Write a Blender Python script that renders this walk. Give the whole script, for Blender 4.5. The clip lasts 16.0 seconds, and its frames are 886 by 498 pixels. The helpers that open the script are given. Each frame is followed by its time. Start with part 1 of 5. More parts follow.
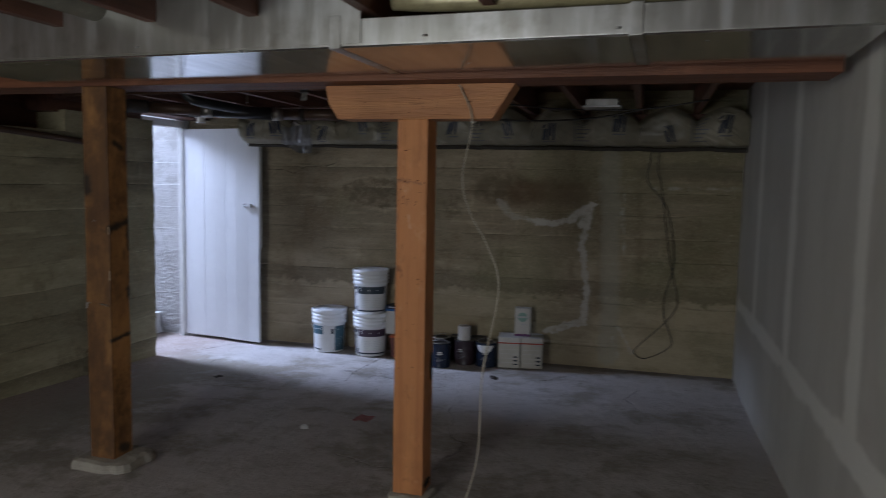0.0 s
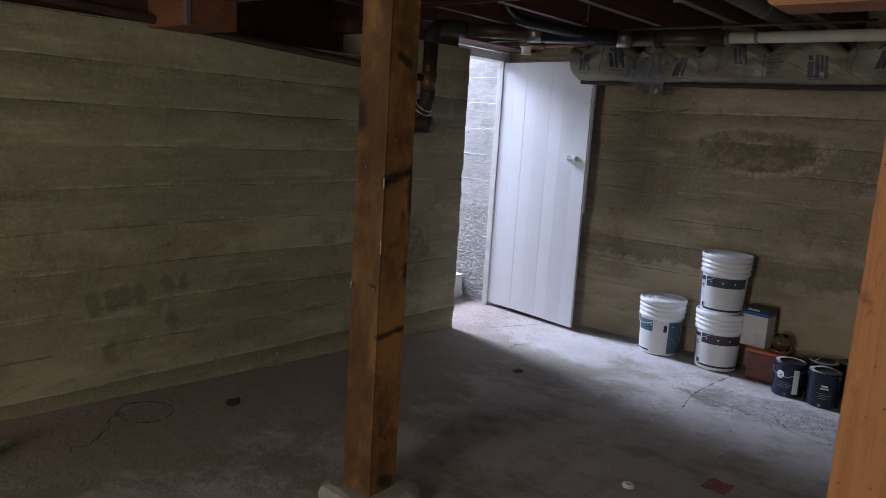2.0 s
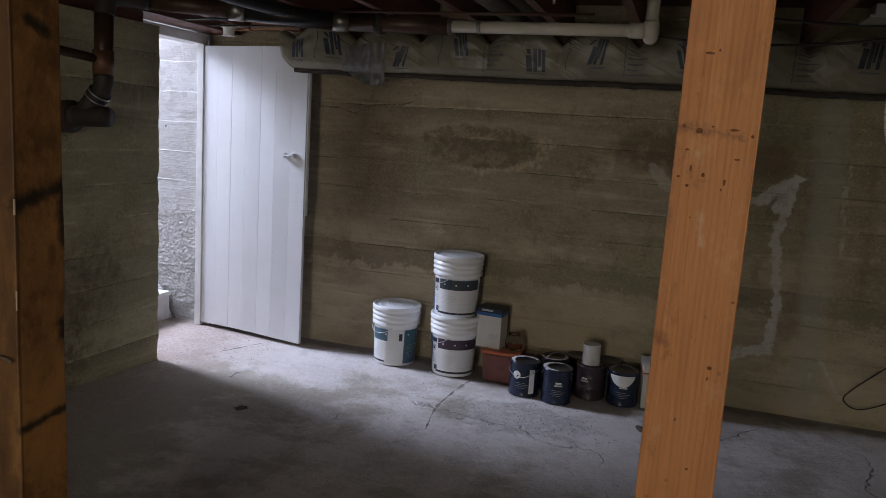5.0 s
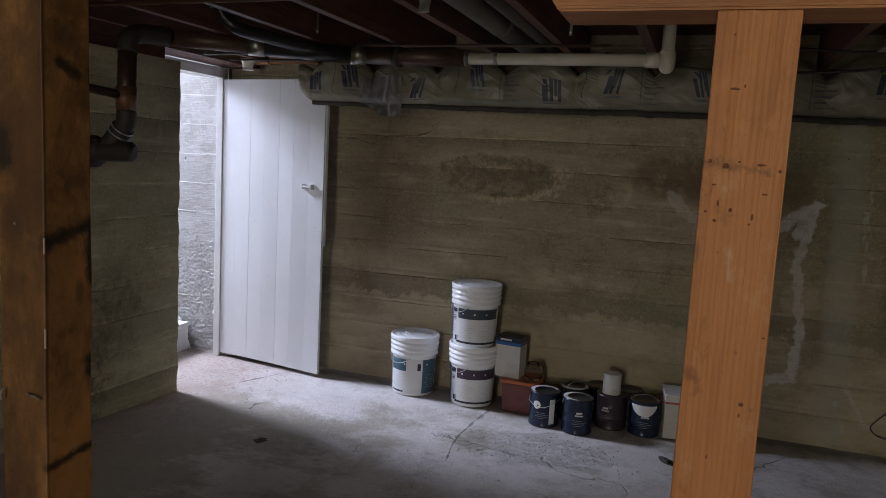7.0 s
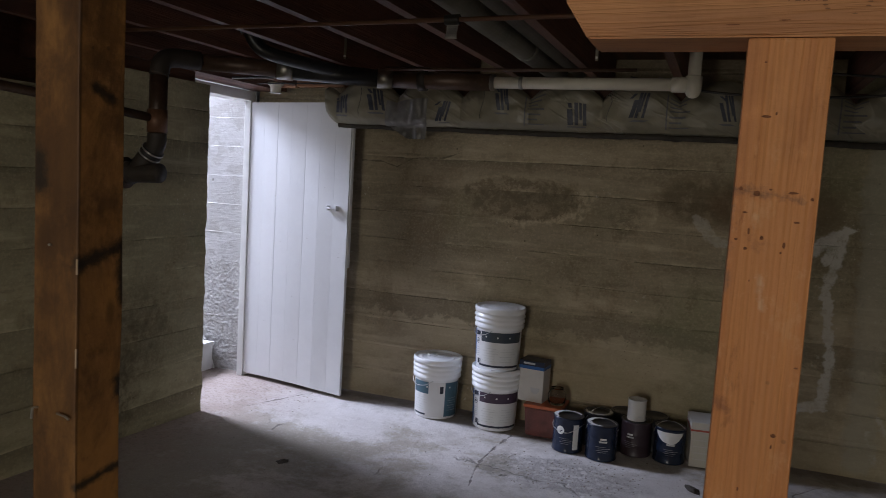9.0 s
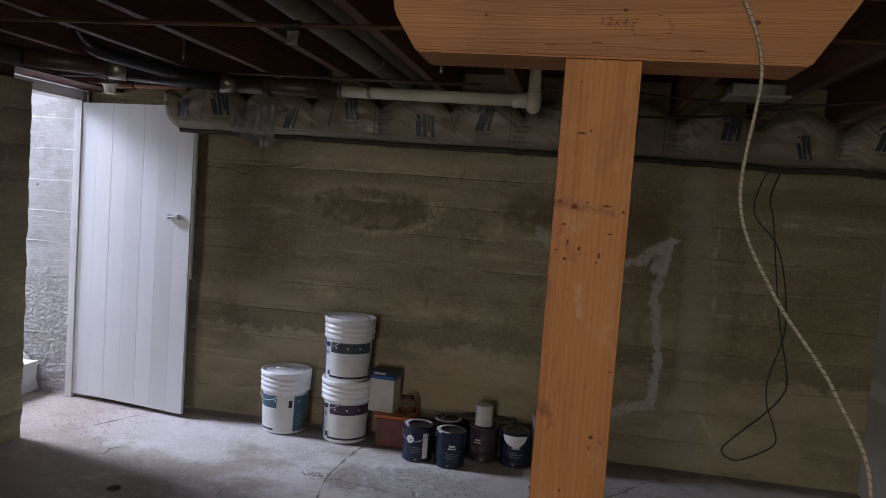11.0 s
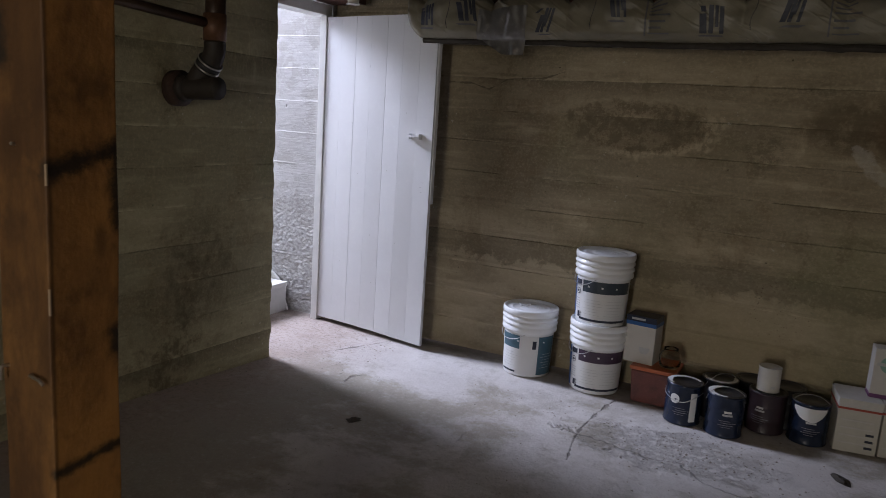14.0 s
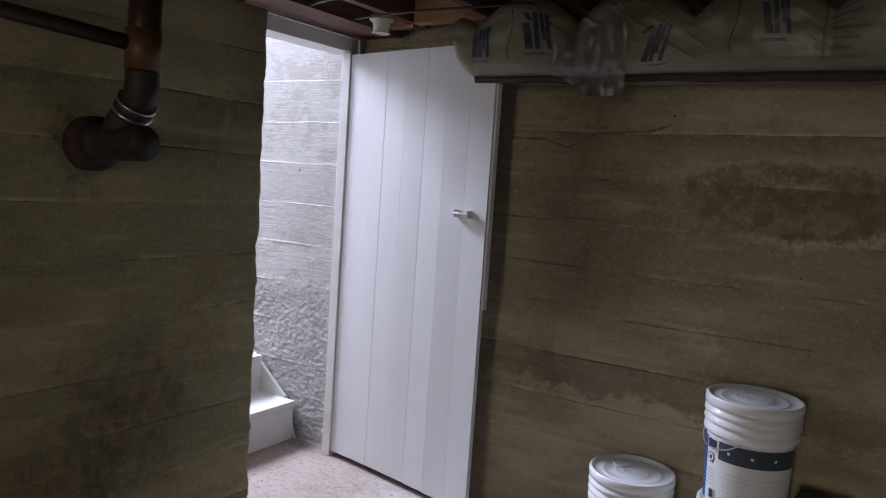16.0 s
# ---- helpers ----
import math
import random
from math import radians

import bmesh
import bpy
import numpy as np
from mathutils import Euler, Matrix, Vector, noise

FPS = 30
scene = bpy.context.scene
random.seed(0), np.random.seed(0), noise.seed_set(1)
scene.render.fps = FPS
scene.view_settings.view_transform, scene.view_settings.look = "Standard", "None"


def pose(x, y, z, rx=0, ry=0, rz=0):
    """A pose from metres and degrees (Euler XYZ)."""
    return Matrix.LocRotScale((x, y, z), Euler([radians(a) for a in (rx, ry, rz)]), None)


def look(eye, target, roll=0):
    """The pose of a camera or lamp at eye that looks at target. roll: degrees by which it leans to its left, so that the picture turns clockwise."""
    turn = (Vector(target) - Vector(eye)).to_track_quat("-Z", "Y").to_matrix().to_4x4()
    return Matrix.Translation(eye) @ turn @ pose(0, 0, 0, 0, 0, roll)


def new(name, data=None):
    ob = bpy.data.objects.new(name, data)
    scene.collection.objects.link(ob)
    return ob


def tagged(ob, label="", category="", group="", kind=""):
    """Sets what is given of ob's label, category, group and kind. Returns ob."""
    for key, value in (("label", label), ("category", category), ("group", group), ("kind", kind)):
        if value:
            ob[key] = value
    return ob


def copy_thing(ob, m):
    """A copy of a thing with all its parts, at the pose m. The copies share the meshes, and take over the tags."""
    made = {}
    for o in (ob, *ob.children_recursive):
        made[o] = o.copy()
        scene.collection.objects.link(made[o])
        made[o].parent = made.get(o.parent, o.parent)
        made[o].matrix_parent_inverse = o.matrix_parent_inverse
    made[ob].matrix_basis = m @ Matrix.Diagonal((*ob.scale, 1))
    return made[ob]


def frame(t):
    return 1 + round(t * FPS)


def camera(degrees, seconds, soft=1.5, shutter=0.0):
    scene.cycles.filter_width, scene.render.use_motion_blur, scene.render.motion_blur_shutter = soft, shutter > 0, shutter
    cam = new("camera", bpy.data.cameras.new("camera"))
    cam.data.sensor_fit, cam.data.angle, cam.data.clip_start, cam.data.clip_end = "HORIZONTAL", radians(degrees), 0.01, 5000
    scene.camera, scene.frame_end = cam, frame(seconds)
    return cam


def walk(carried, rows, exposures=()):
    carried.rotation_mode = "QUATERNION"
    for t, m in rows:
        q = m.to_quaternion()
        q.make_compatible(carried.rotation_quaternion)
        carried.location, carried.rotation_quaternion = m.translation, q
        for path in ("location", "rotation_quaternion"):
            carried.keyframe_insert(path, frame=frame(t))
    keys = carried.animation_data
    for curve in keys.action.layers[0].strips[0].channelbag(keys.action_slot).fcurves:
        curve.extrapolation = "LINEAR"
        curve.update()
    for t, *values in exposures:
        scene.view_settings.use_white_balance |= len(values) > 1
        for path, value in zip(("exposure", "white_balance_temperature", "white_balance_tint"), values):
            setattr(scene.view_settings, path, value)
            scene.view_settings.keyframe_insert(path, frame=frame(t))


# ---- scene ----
cam = camera(62.2, 16.0, soft=0.5, shutter=0.3)
PATH = [
    (0, (-0.232, -0.648, 1.471), (-0.765, 1.272, 1.289), 1.1),
    (0.5, (-0.355, -0.405, 1.444), (-1.24, 1.374, 1.218), 1.9),
    (1, (-0.608, -0.111, 1.424), (-1.719, 1.528, 1.138), 2.1),
    (1.5, (-0.841, 0.21, 1.421), (-2.046, 1.78, 1.131), 2.7),
    (2, (-0.972, 0.496, 1.418), (-2.22, 2.022, 1.082), 3.6),
    (2.5, (-1.183, 0.719, 1.416), (-2.285, 2.353, 1.078), 4.4),
    (3, (-1.25, 0.893, 1.43), (-2.073, 2.691, 1.129), 4.7),
    (3.5, (-1.243, 0.965, 1.432), (-1.864, 2.841, 1.123), 4.5),
    (4, (-1.233, 0.97, 1.433), (-1.803, 2.861, 1.112), 4.1),
    (6.5, (-1.271, 0.954, 1.453), (-1.921, 2.826, 1.187), 3.3),
    (7, (-1.269, 0.957, 1.457), (-1.91, 2.836, 1.212), 3.1),
    (7.5, (-1.271, 0.961, 1.456), (-1.899, 2.845, 1.214), 3.2),
    (8, (-1.28, 0.958, 1.453), (-1.936, 2.832, 1.213), 3.3),
    (8.5, (-1.293, 0.947, 1.464), (-2.02, 2.8, 1.263), 3.3),
    (9, (-1.279, 0.952, 1.464), (-1.981, 2.815, 1.273), 3.4),
    (9.5, (-1.25, 0.963, 1.468), (-1.78, 2.885, 1.301), 3.8),
    (12, (-1.229, 0.983, 1.469), (-1.554, 2.952, 1.33), 4.2),
    (12.5, (-1.248, 0.998, 1.466), (-1.682, 2.941, 1.277), 4.1),
    (13, (-1.275, 1.075, 1.46), (-1.904, 2.958, 1.219), 3.9),
    (13.5, (-1.322, 1.193, 1.407), (-2.159, 2.979, 1.079), 4.1),
    (14, (-1.521, 1.445, 1.349), (-2.417, 3.198, 0.997), 3.8),
    (14.5, (-1.68, 1.725, 1.341), (-2.542, 3.502, 1.03), 4.0),
    (15, (-1.842, 2.05, 1.358), (-2.872, 3.747, 1.118), 3.9),
    (15.5, (-2.033, 2.329, 1.355), (-3.132, 3.988, 1.156), 4.0),
    (16, (-2.071, 2.588, 1.369), (-3.152, 4.26, 1.177), 3.9),
]
walk(cam, [(t, look(eye, target, roll)) for t, eye, target, roll in PATH],
     [(0.0, 0.04, 5300, 19), (0.5, 0.02, 5420, 20), (1.0, 0.1, 5520, 20.5), (2.0, 0.18, 5750, 21), (3.5, 0.1, 6000, 20.5), (9.0, 0.06, 6040, 20.5),
      (12.0, -0.04, 6100, 21.5), (13.5, 0.05, 6130, 21), (14.5, -0.05, 6150, 22), (16.0, -0.08, 6200, 22.5)])

# ---- world and light ----
world = bpy.data.worlds.new("sky")
scene.world = world
world.use_nodes = True
wn = world.node_tree
sky = wn.nodes.new("ShaderNodeTexSky")
sky.sky_type, sky.sun_disc = "NISHITA", False
sky.sun_elevation, sky.sun_rotation = radians(50), radians(200)
wn.links.new(sky.outputs[0], wn.nodes["Background"].inputs[0])
wn.nodes["Background"].inputs[1].default_value = 0.12


def lamp(name, kind, m, power, colour, **more):
    data = bpy.data.lights.new(name, kind)
    data.energy, data.color = power, colour
    if "size" in more:
        data.shape, data.size, data.size_y = "RECTANGLE", more["size"], more["size_y"]
    if "radius" in more:
        data.shadow_soft_size = more["radius"]
    ob = new(name, data)
    ob.matrix_world = m
    return ob


# daylight in the open top of the stairwell
lamp("stairwell_daylight", "AREA", look((-7.0, 4.91, 3.25), (-3.2, 4.6, 0.3)), 368, (0.79, 0.875, 1.0), size=1.05, size_y=1.2)
# the hanging bulb behind the walker, and an unseen fill lamp added at the rear
lamp("bulb_light", "POINT", pose(-1.94, -1.35, 1.72), 30.5, (1.0, 0.93, 0.66), radius=0.22)
lamp("rear_fill_light", "AREA", look((-1.9, -3.42, 1.0), (-1.9, 0, 1.0)), 58.0, (1.0, 0.955, 0.76), size=0.8, size_y=1.9)


# ---- materials ----
class Nodes:
    """A small builder for node materials."""

    def __init__(self, name, rough=0.8, metal=0.0):
        self.m = bpy.data.materials.new(name)
        self.m.use_nodes = True
        self.t = self.m.node_tree
        self.b = self.t.nodes["Principled BSDF"]
        self.b.inputs["Roughness"].default_value = rough
        self.b.inputs["Metallic"].default_value = metal
        self.tc = self.t.nodes.new("ShaderNodeTexCoord")
        self.p = self.tc.outputs["Object"]

    def put(self, sock, v):
        if isinstance(v, bpy.types.NodeSocket):
            self.t.links.new(v, sock)
        elif isinstance(v, (tuple, list)):
            sock.default_value = (*v, 1.0) if len(v) == 3 and len(sock.default_value) == 4 else v
        else:
            sock.default_value = v

    def math(self, op, a, b=0.0, c=0.0):
        n = self.t.nodes.new("ShaderNodeMath")
        n.operation = op
        for k, v in enumerate((a, b, c)):
            self.put(n.inputs[k], v)
        return n.outputs[0]

    def vec(self, op, a, b=(0, 0, 0), scale=None):
        n = self.t.nodes.new("ShaderNodeVectorMath")
        n.operation = op
        self.put(n.inputs[0], a)
        self.put(n.inputs[1], b)
        if scale is not None:
            self.put(n.inputs["Scale"], scale)
        return n.outputs["Value"] if op in ("DOT_PRODUCT", "LENGTH", "DISTANCE") else n.outputs[0]

    def xyz(self, v=None):
        n = self.t.nodes.new("ShaderNodeSeparateXYZ")
        self.put(n.inputs[0], v or self.p)
        return n.outputs

    def join(self, x, y, z):
        n = self.t.nodes.new("ShaderNodeCombineXYZ")
        for k, v in enumerate((x, y, z)):
            self.put(n.inputs[k], v)
        return n.outputs[0]

    def scaled(self, s):
        return self.vec("MULTIPLY", self.p, s)

    def noise(self, scale, detail=4.0, rough=0.55, p=None, warp=0.0):
        n = self.t.nodes.new("ShaderNodeTexNoise")
        self.put(n.inputs["Vector"], p or self.p)
        n.inputs["Scale"].default_value, n.inputs["Detail"].default_value = scale, detail
        n.inputs["Roughness"].default_value, n.inputs["Distortion"].default_value = rough, warp
        return n.outputs[0]

    def cells(self, scale, feature="F1", p=None):
        n = self.t.nodes.new("ShaderNodeTexVoronoi")
        n.feature = feature
        self.put(n.inputs["Vector"], p or self.p)
        n.inputs["Scale"].default_value = scale
        return n.outputs["Distance"]

    def white(self, v):
        n = self.t.nodes.new("ShaderNodeTexWhiteNoise")
        n.noise_dimensions = "1D"
        self.put(n.inputs["W"], v)
        return n.outputs["Value"]

    def ramp(self, v, lo, hi, a=0.0, b=1.0):
        n = self.t.nodes.new("ShaderNodeMapRange")
        n.interpolation_type = "SMOOTHSTEP"
        for k, w in enumerate((v, lo, hi, a, b)):
            self.put(n.inputs[k], w)
        return n.outputs[0]

    def mix(self, f, a, b, how="MIX"):
        n = self.t.nodes.new("ShaderNodeMix")
        n.data_type, n.blend_type = "RGBA", how
        self.put(n.inputs[0], f)
        self.put(n.inputs[6], a)
        self.put(n.inputs[7], b)
        return n.outputs[2]

    def random(self):
        return self.t.nodes.new("ShaderNodeObjectInfo").outputs["Random"]

    def segment(self, p, a, b):
        """The distance of p from the segment a b."""
        a, b = Vector(a), Vector(b)
        ba = b - a
        pa = self.vec("SUBTRACT", p, tuple(a))
        h = self.math("DIVIDE", self.vec("DOT_PRODUCT", pa, tuple(ba)), ba.length_squared)
        h = self.math("MINIMUM", self.math("MAXIMUM", h, 0.0), 1.0)
        n = self.vec("SCALE", tuple(ba), scale=h)
        return self.vec("LENGTH", self.vec("SUBTRACT", pa, n))

    def bump(self, height, strength=0.5, distance=0.01):
        n = self.t.nodes.new("ShaderNodeBump")
        n.inputs["Strength"].default_value, n.inputs["Distance"].default_value = strength, distance
        self.put(n.inputs["Height"], height)
        self.t.links.new(n.outputs[0], self.b.inputs["Normal"])
        return self

    def end(self, colour, rough=None):
        self.put(self.b.inputs["Base Color"], colour)
        if rough is not None:
            self.put(self.b.inputs["Roughness"], rough)
        return self.m


BOARD = 0.178


def board_concrete(name, tone, dark, stained=False, damp=(), dabs=()):
    """Concrete cast against boards: bands, blotches, pits and water marks."""
    n = Nodes(name, 0.92)
    x, y, z = n.xyz()
    wob = n.noise(1.1, 2)
    band = n.math("FLOOR", n.math("DIVIDE", n.math("ADD", z, n.math("MULTIPLY", wob, 0.03)), BOARD))
    tint = n.white(band)
    rise = n.math("FRACT", n.math("DIVIDE", n.math("ADD", z, n.math("MULTIPLY", wob, 0.03)), BOARD))
    c = n.mix(n.ramp(n.noise(1.5, 6, 0.62, n.scaled((0.7, 0.7, 1.9))), 0.34, 0.66), dark, tone)
    c = n.mix(n.math("MULTIPLY", tint, 0.75), c, tuple(v * 0.58 for v in tone))
    stretched = n.scaled((0.7, 0.7, 9.0))
    c = n.mix(n.math("MULTIPLY", n.ramp(n.noise(3.0, 5, 0.6, stretched), 0.5, 0.75), 0.4), c, tuple(min(1, v * 1.35) for v in tone))
    c = n.mix(n.math("MULTIPLY", n.ramp(n.noise(2.0, 5, 0.62, n.scaled((0.6, 0.6, 1.7))), 0.52, 0.68), 0.4), c, (dark[0] * 0.75, dark[1] * 0.78, dark[2] * 0.7))
    c = n.mix(n.math("MULTIPLY", n.ramp(n.noise(0.9, 7, 0.72, warp=0.4), 0.53, 0.66), 0.5), c, (dark[0] * 0.72, dark[1] * 0.6, dark[2] * 0.48))
    c = n.mix(n.math("MULTIPLY", n.ramp(n.noise(3.2, 6, 0.68, n.scaled((0.6, 0.6, 2.4))), 0.54, 0.68), 0.38), c, tuple(v * 0.5 for v in dark))
    # shading of the stepped boards painted in, darker towards each board's top
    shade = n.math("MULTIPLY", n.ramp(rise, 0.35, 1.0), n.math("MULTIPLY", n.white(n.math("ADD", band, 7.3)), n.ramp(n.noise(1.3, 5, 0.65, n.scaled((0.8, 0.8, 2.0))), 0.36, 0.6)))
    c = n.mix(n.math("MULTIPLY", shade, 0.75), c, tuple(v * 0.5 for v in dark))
    joint = n.math("ABSOLUTE", n.math("SUBTRACT", rise, 0.5))
    seam = n.math("MULTIPLY", n.ramp(n.math("ADD", joint, n.math("MULTIPLY", n.math("SUBTRACT", n.noise(9, 6, 0.7), 0.5), 0.05)), 0.47, 0.499), n.ramp(n.noise(2.6, 5, 0.65), 0.45, 0.6))
    c = n.mix(n.math("MULTIPLY", seam, 0.45 if stained else 0.28), c, tuple(v * 0.35 for v in dark))
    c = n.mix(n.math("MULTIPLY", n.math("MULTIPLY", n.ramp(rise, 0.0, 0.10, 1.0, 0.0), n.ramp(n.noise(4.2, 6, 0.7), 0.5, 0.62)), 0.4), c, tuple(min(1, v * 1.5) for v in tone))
    # greener, darker areas, more towards the right, and broad stains that cross the boards
    c = n.mix(n.math("MULTIPLY", n.ramp(n.math("ADD", n.noise(0.55, 5, 0.65, warp=0.8), n.ramp(x, -1.9, -0.2, -0.08, 0.14)), 0.44, 0.62), 0.68), c, (dark[0] * 0.82, dark[1] * 0.94, dark[2] * 0.80))
    c = n.mix(n.math("MULTIPLY", n.ramp(n.noise(5.5, 8, 0.74, n.scaled((1.0, 1.0, 0.55))), 0.56, 0.66), 0.4), c, (dark[0] * 0.55, dark[1] * 0.52, dark[2] * 0.44))
    c = n.mix(n.math("MULTIPLY", n.ramp(n.noise(3.4, 8, 0.76, n.scaled((1.0, 1.0, 0.3))), 0.6, 0.7), 0.35), c, tuple(min(1, v * 1.45) for v in tone))
    lime = n.math("MULTIPLY", n.ramp(n.noise(40, 3, 0.5), 0.68, 0.72), n.ramp(n.noise(1.6, 3), 0.5, 0.62))
    c = n.mix(n.math("MULTIPLY", lime, 0.6), c, (0.6, 0.57, 0.48))
    fine = n.noise(70, 5, 0.7)
    c = n.mix(n.math("MULTIPLY", n.ramp(n.noise(22, 7, 0.75, n.scaled((0.6, 0.6, 1.6))), 0.5, 0.64), 0.28), c, tuple(v * 0.55 for v in dark))
    c = n.mix(n.math("MULTIPLY", n.ramp(fine, 0.45, 0.7), 0.2), c, tuple(min(1, v * 1.5) for v in tone))
    pits = n.ramp(n.cells(9.0), 0.02, 0.05, 1.0, 0.0)
    c = n.mix(n.math("MULTIPLY", pits, n.ramp(n.noise(2.0), 0.5, 0.6)), c, tuple(v * 0.4 for v in dark))
    for a, b, wide in damp:
        q = n.math("ADD", n.segment(n.p, a, b), n.math("MULTIPLY", n.math("SUBTRACT", n.noise(5, 9, 0.8), 0.5), 0.95))
        c = n.mix(n.math("MULTIPLY", n.math("MULTIPLY", n.ramp(q, 0.0, wide, 1.0, 0.0), n.ramp(n.noise(13, 8, 0.78), 0.4, 0.6, 0.25, 1.0)), 0.85), c, (dark[0] * 0.38, dark[1] * 0.33, dark[2] * 0.28))
    for a, b, tall in dabs:
        q = n.math("ADD", n.segment(n.p, (-4.13, a, b), (-4.13, a + 0.01, b - tall)), n.math("MULTIPLY", n.math("SUBTRACT", n.noise(16, 6, 0.7), 0.5), 0.07))
        c = n.mix(n.math("MULTIPLY", n.ramp(q, 0.018, 0.045, 1.0, 0.0), 0.5), c, (dark[0] * 0.4, dark[1] * 0.38, dark[2] * 0.34))
    if stained:
        ragged = n.math("ADD", n.math("MULTIPLY", n.math("SUBTRACT", n.noise(7, 5, 0.65), 0.5), 0.14), n.math("MULTIPLY", n.math("SUBTRACT", n.noise(28, 4, 0.6), 0.5), 0.06))
        flat = n.join(x, 0.0, z)
        # the worn lower courses, with a flaked upper edge
        low = n.ramp(n.math("ADD", z, n.math("MULTIPLY", ragged, 1.6)), 0.56, 0.585, 1.0, 0.0)
        c = n.mix(n.math("MULTIPLY", n.math("MULTIPLY", low, n.ramp(n.noise(2.6, 6, 0.7, n.scaled((0.7, 0.7, 1.6))), 0.38, 0.6, 0.3, 1.0)), 0.5), c, tuple(min(1, v * 1.22) for v in tone))
        under = n.math("MULTIPLY", n.ramp(n.math("ADD", z, ragged), 0.56, 0.6), n.ramp(n.math("ADD", z, ragged), 0.60, 0.72, 1.0, 0.0))
        c = n.mix(n.math("MULTIPLY", under, 0.32), c, tuple(v * 0.5 for v in dark))
        # the long oval of spalled, damp concrete
        d = n.math("ADD", n.vec("LENGTH", n.vec("MULTIPLY", n.vec("SUBTRACT", flat, (-2.44, 0, 1.365)), (0.34, 0, 1.0))), n.math("MULTIPLY", ragged, 0.55))
        oval = n.ramp(d, 0.12, 0.145, 1.0, 0.0)
        rim = n.math("MULTIPLY", n.ramp(d, 0.11, 0.135), n.ramp(d, 0.14, 0.17, 1.0, 0.0))
        flake = n.ramp(n.noise(17, 9, 0.8), 0.44, 0.56)
        c = n.mix(n.math("MULTIPLY", oval, n.math("ADD", 0.2, n.math("MULTIPLY", flake, 0.5))), c, (dark[0] * 0.46, dark[1] * 0.42, dark[2] * 0.38))
        crust = n.math("MULTIPLY", n.ramp(n.noise(26, 6, 0.7), 0.42, 0.56), n.ramp(n.math("SUBTRACT", n.math("MULTIPLY", n.math("ADD", x, 2.44), 0.4), n.math("SUBTRACT", z, 1.365)), 0.02, 0.12))
        c = n.mix(n.math("MULTIPLY", n.math("MULTIPLY", rim, crust), 0.42), c, tuple(min(1, v * 1.5) for v in tone))
        c = n.mix(n.math("MULTIPLY", rim, 0.04), c, tuple(min(1, v * 1.5) for v in tone))
        d2 = n.math("ADD", n.vec("LENGTH", n.vec("MULTIPLY", n.vec("SUBTRACT", flat, (-1.36, 0, 1.42)), (0.45, 0, 1.0))), n.math("MULTIPLY", ragged, 0.6))
        c = n.mix(n.math("MULTIPLY", n.math("MULTIPLY", n.ramp(d2, 0.11, 0.16, 1.0, 0.0), n.ramp(n.noise(14, 8, 0.78), 0.38, 0.56, 0.3, 1.0)), 0.75), c, (dark[0] * 0.45, dark[1] * 0.4, dark[2] * 0.34))
        d3 = n.math("ADD", n.vec("LENGTH", n.vec("MULTIPLY", n.vec("SUBTRACT", flat, (-1.80, 0, 1.28)), (0.8, 0, 1.0))), n.math("MULTIPLY", ragged, 0.8))
        c = n.mix(n.math("MULTIPLY", n.math("MULTIPLY", n.ramp(d3, 0.06, 0.10, 1.0, 0.0), n.ramp(n.noise(16, 8, 0.8), 0.44, 0.56)), 0.55), c, tuple(v * 0.5 for v in dark))
        # lime bloom, left by a run of water
        line = None
        for a, b in (((-1.42, 1.33), (-1.29, 1.20)), ((-1.29, 1.20), (-0.98, 1.15)), ((-0.98, 1.15), (-0.80, 1.20)), ((-0.80, 1.20), (-0.66, 1.32)), ((-0.72, 1.24), (-0.74, 1.15)), ((-0.66, 1.32), (-0.735, 0.95)),
                     ((-0.73, 1.0), (-0.68, 0.62)), ((-0.68, 0.62), (-0.70, 0.36)), ((-0.70, 0.36), (-1.0, 0.27)), ((-0.90, 1.164), (-0.65, 1.31))):
            s = n.segment(flat, (a[0], 0, a[1]), (b[0], 0, b[1]))
            line = s if line is None else n.math("MINIMUM", line, s)
        bloom = n.math("MULTIPLY", n.ramp(n.math("ADD", line, n.math("MULTIPLY", ragged, 0.55)), 0.018, 0.034, 1.0, 0.0), n.ramp(n.noise(15, 8, 0.8), 0.36, 0.54, 0.35, 1.0))
        c = n.mix(n.math("MULTIPLY", n.math("MULTIPLY", bloom, n.ramp(x, -1.3, -1.05, 0.4, 1.0)), 0.9), c, (0.62, 0.60, 0.54))
        split = None
        for a, b in (((-3.52, 1.555), (-3.38, 1.553)), ((-3.38, 1.553), (-3.27, 1.522)), ((-3.27, 1.522), (-3.16, 1.583)), ((-3.16, 1.583), (-2.95, 1.592)), ((-2.95, 1.592), (-2.84, 1.63))):
            q = n.segment(flat, (a[0], 0, a[1]), (b[0], 0, b[1]))
            split = q if split is None else n.math("MINIMUM", split, q)
        split = n.ramp(n.math("ADD", split, n.math("MULTIPLY", n.math("SUBTRACT", n.noise(16, 4), 0.5), 0.03)), 0.001, 0.004, 1.0, 0.0)
        c = n.mix(n.math("MULTIPLY", split, 0.7), c, tuple(v * 0.4 for v in dark))
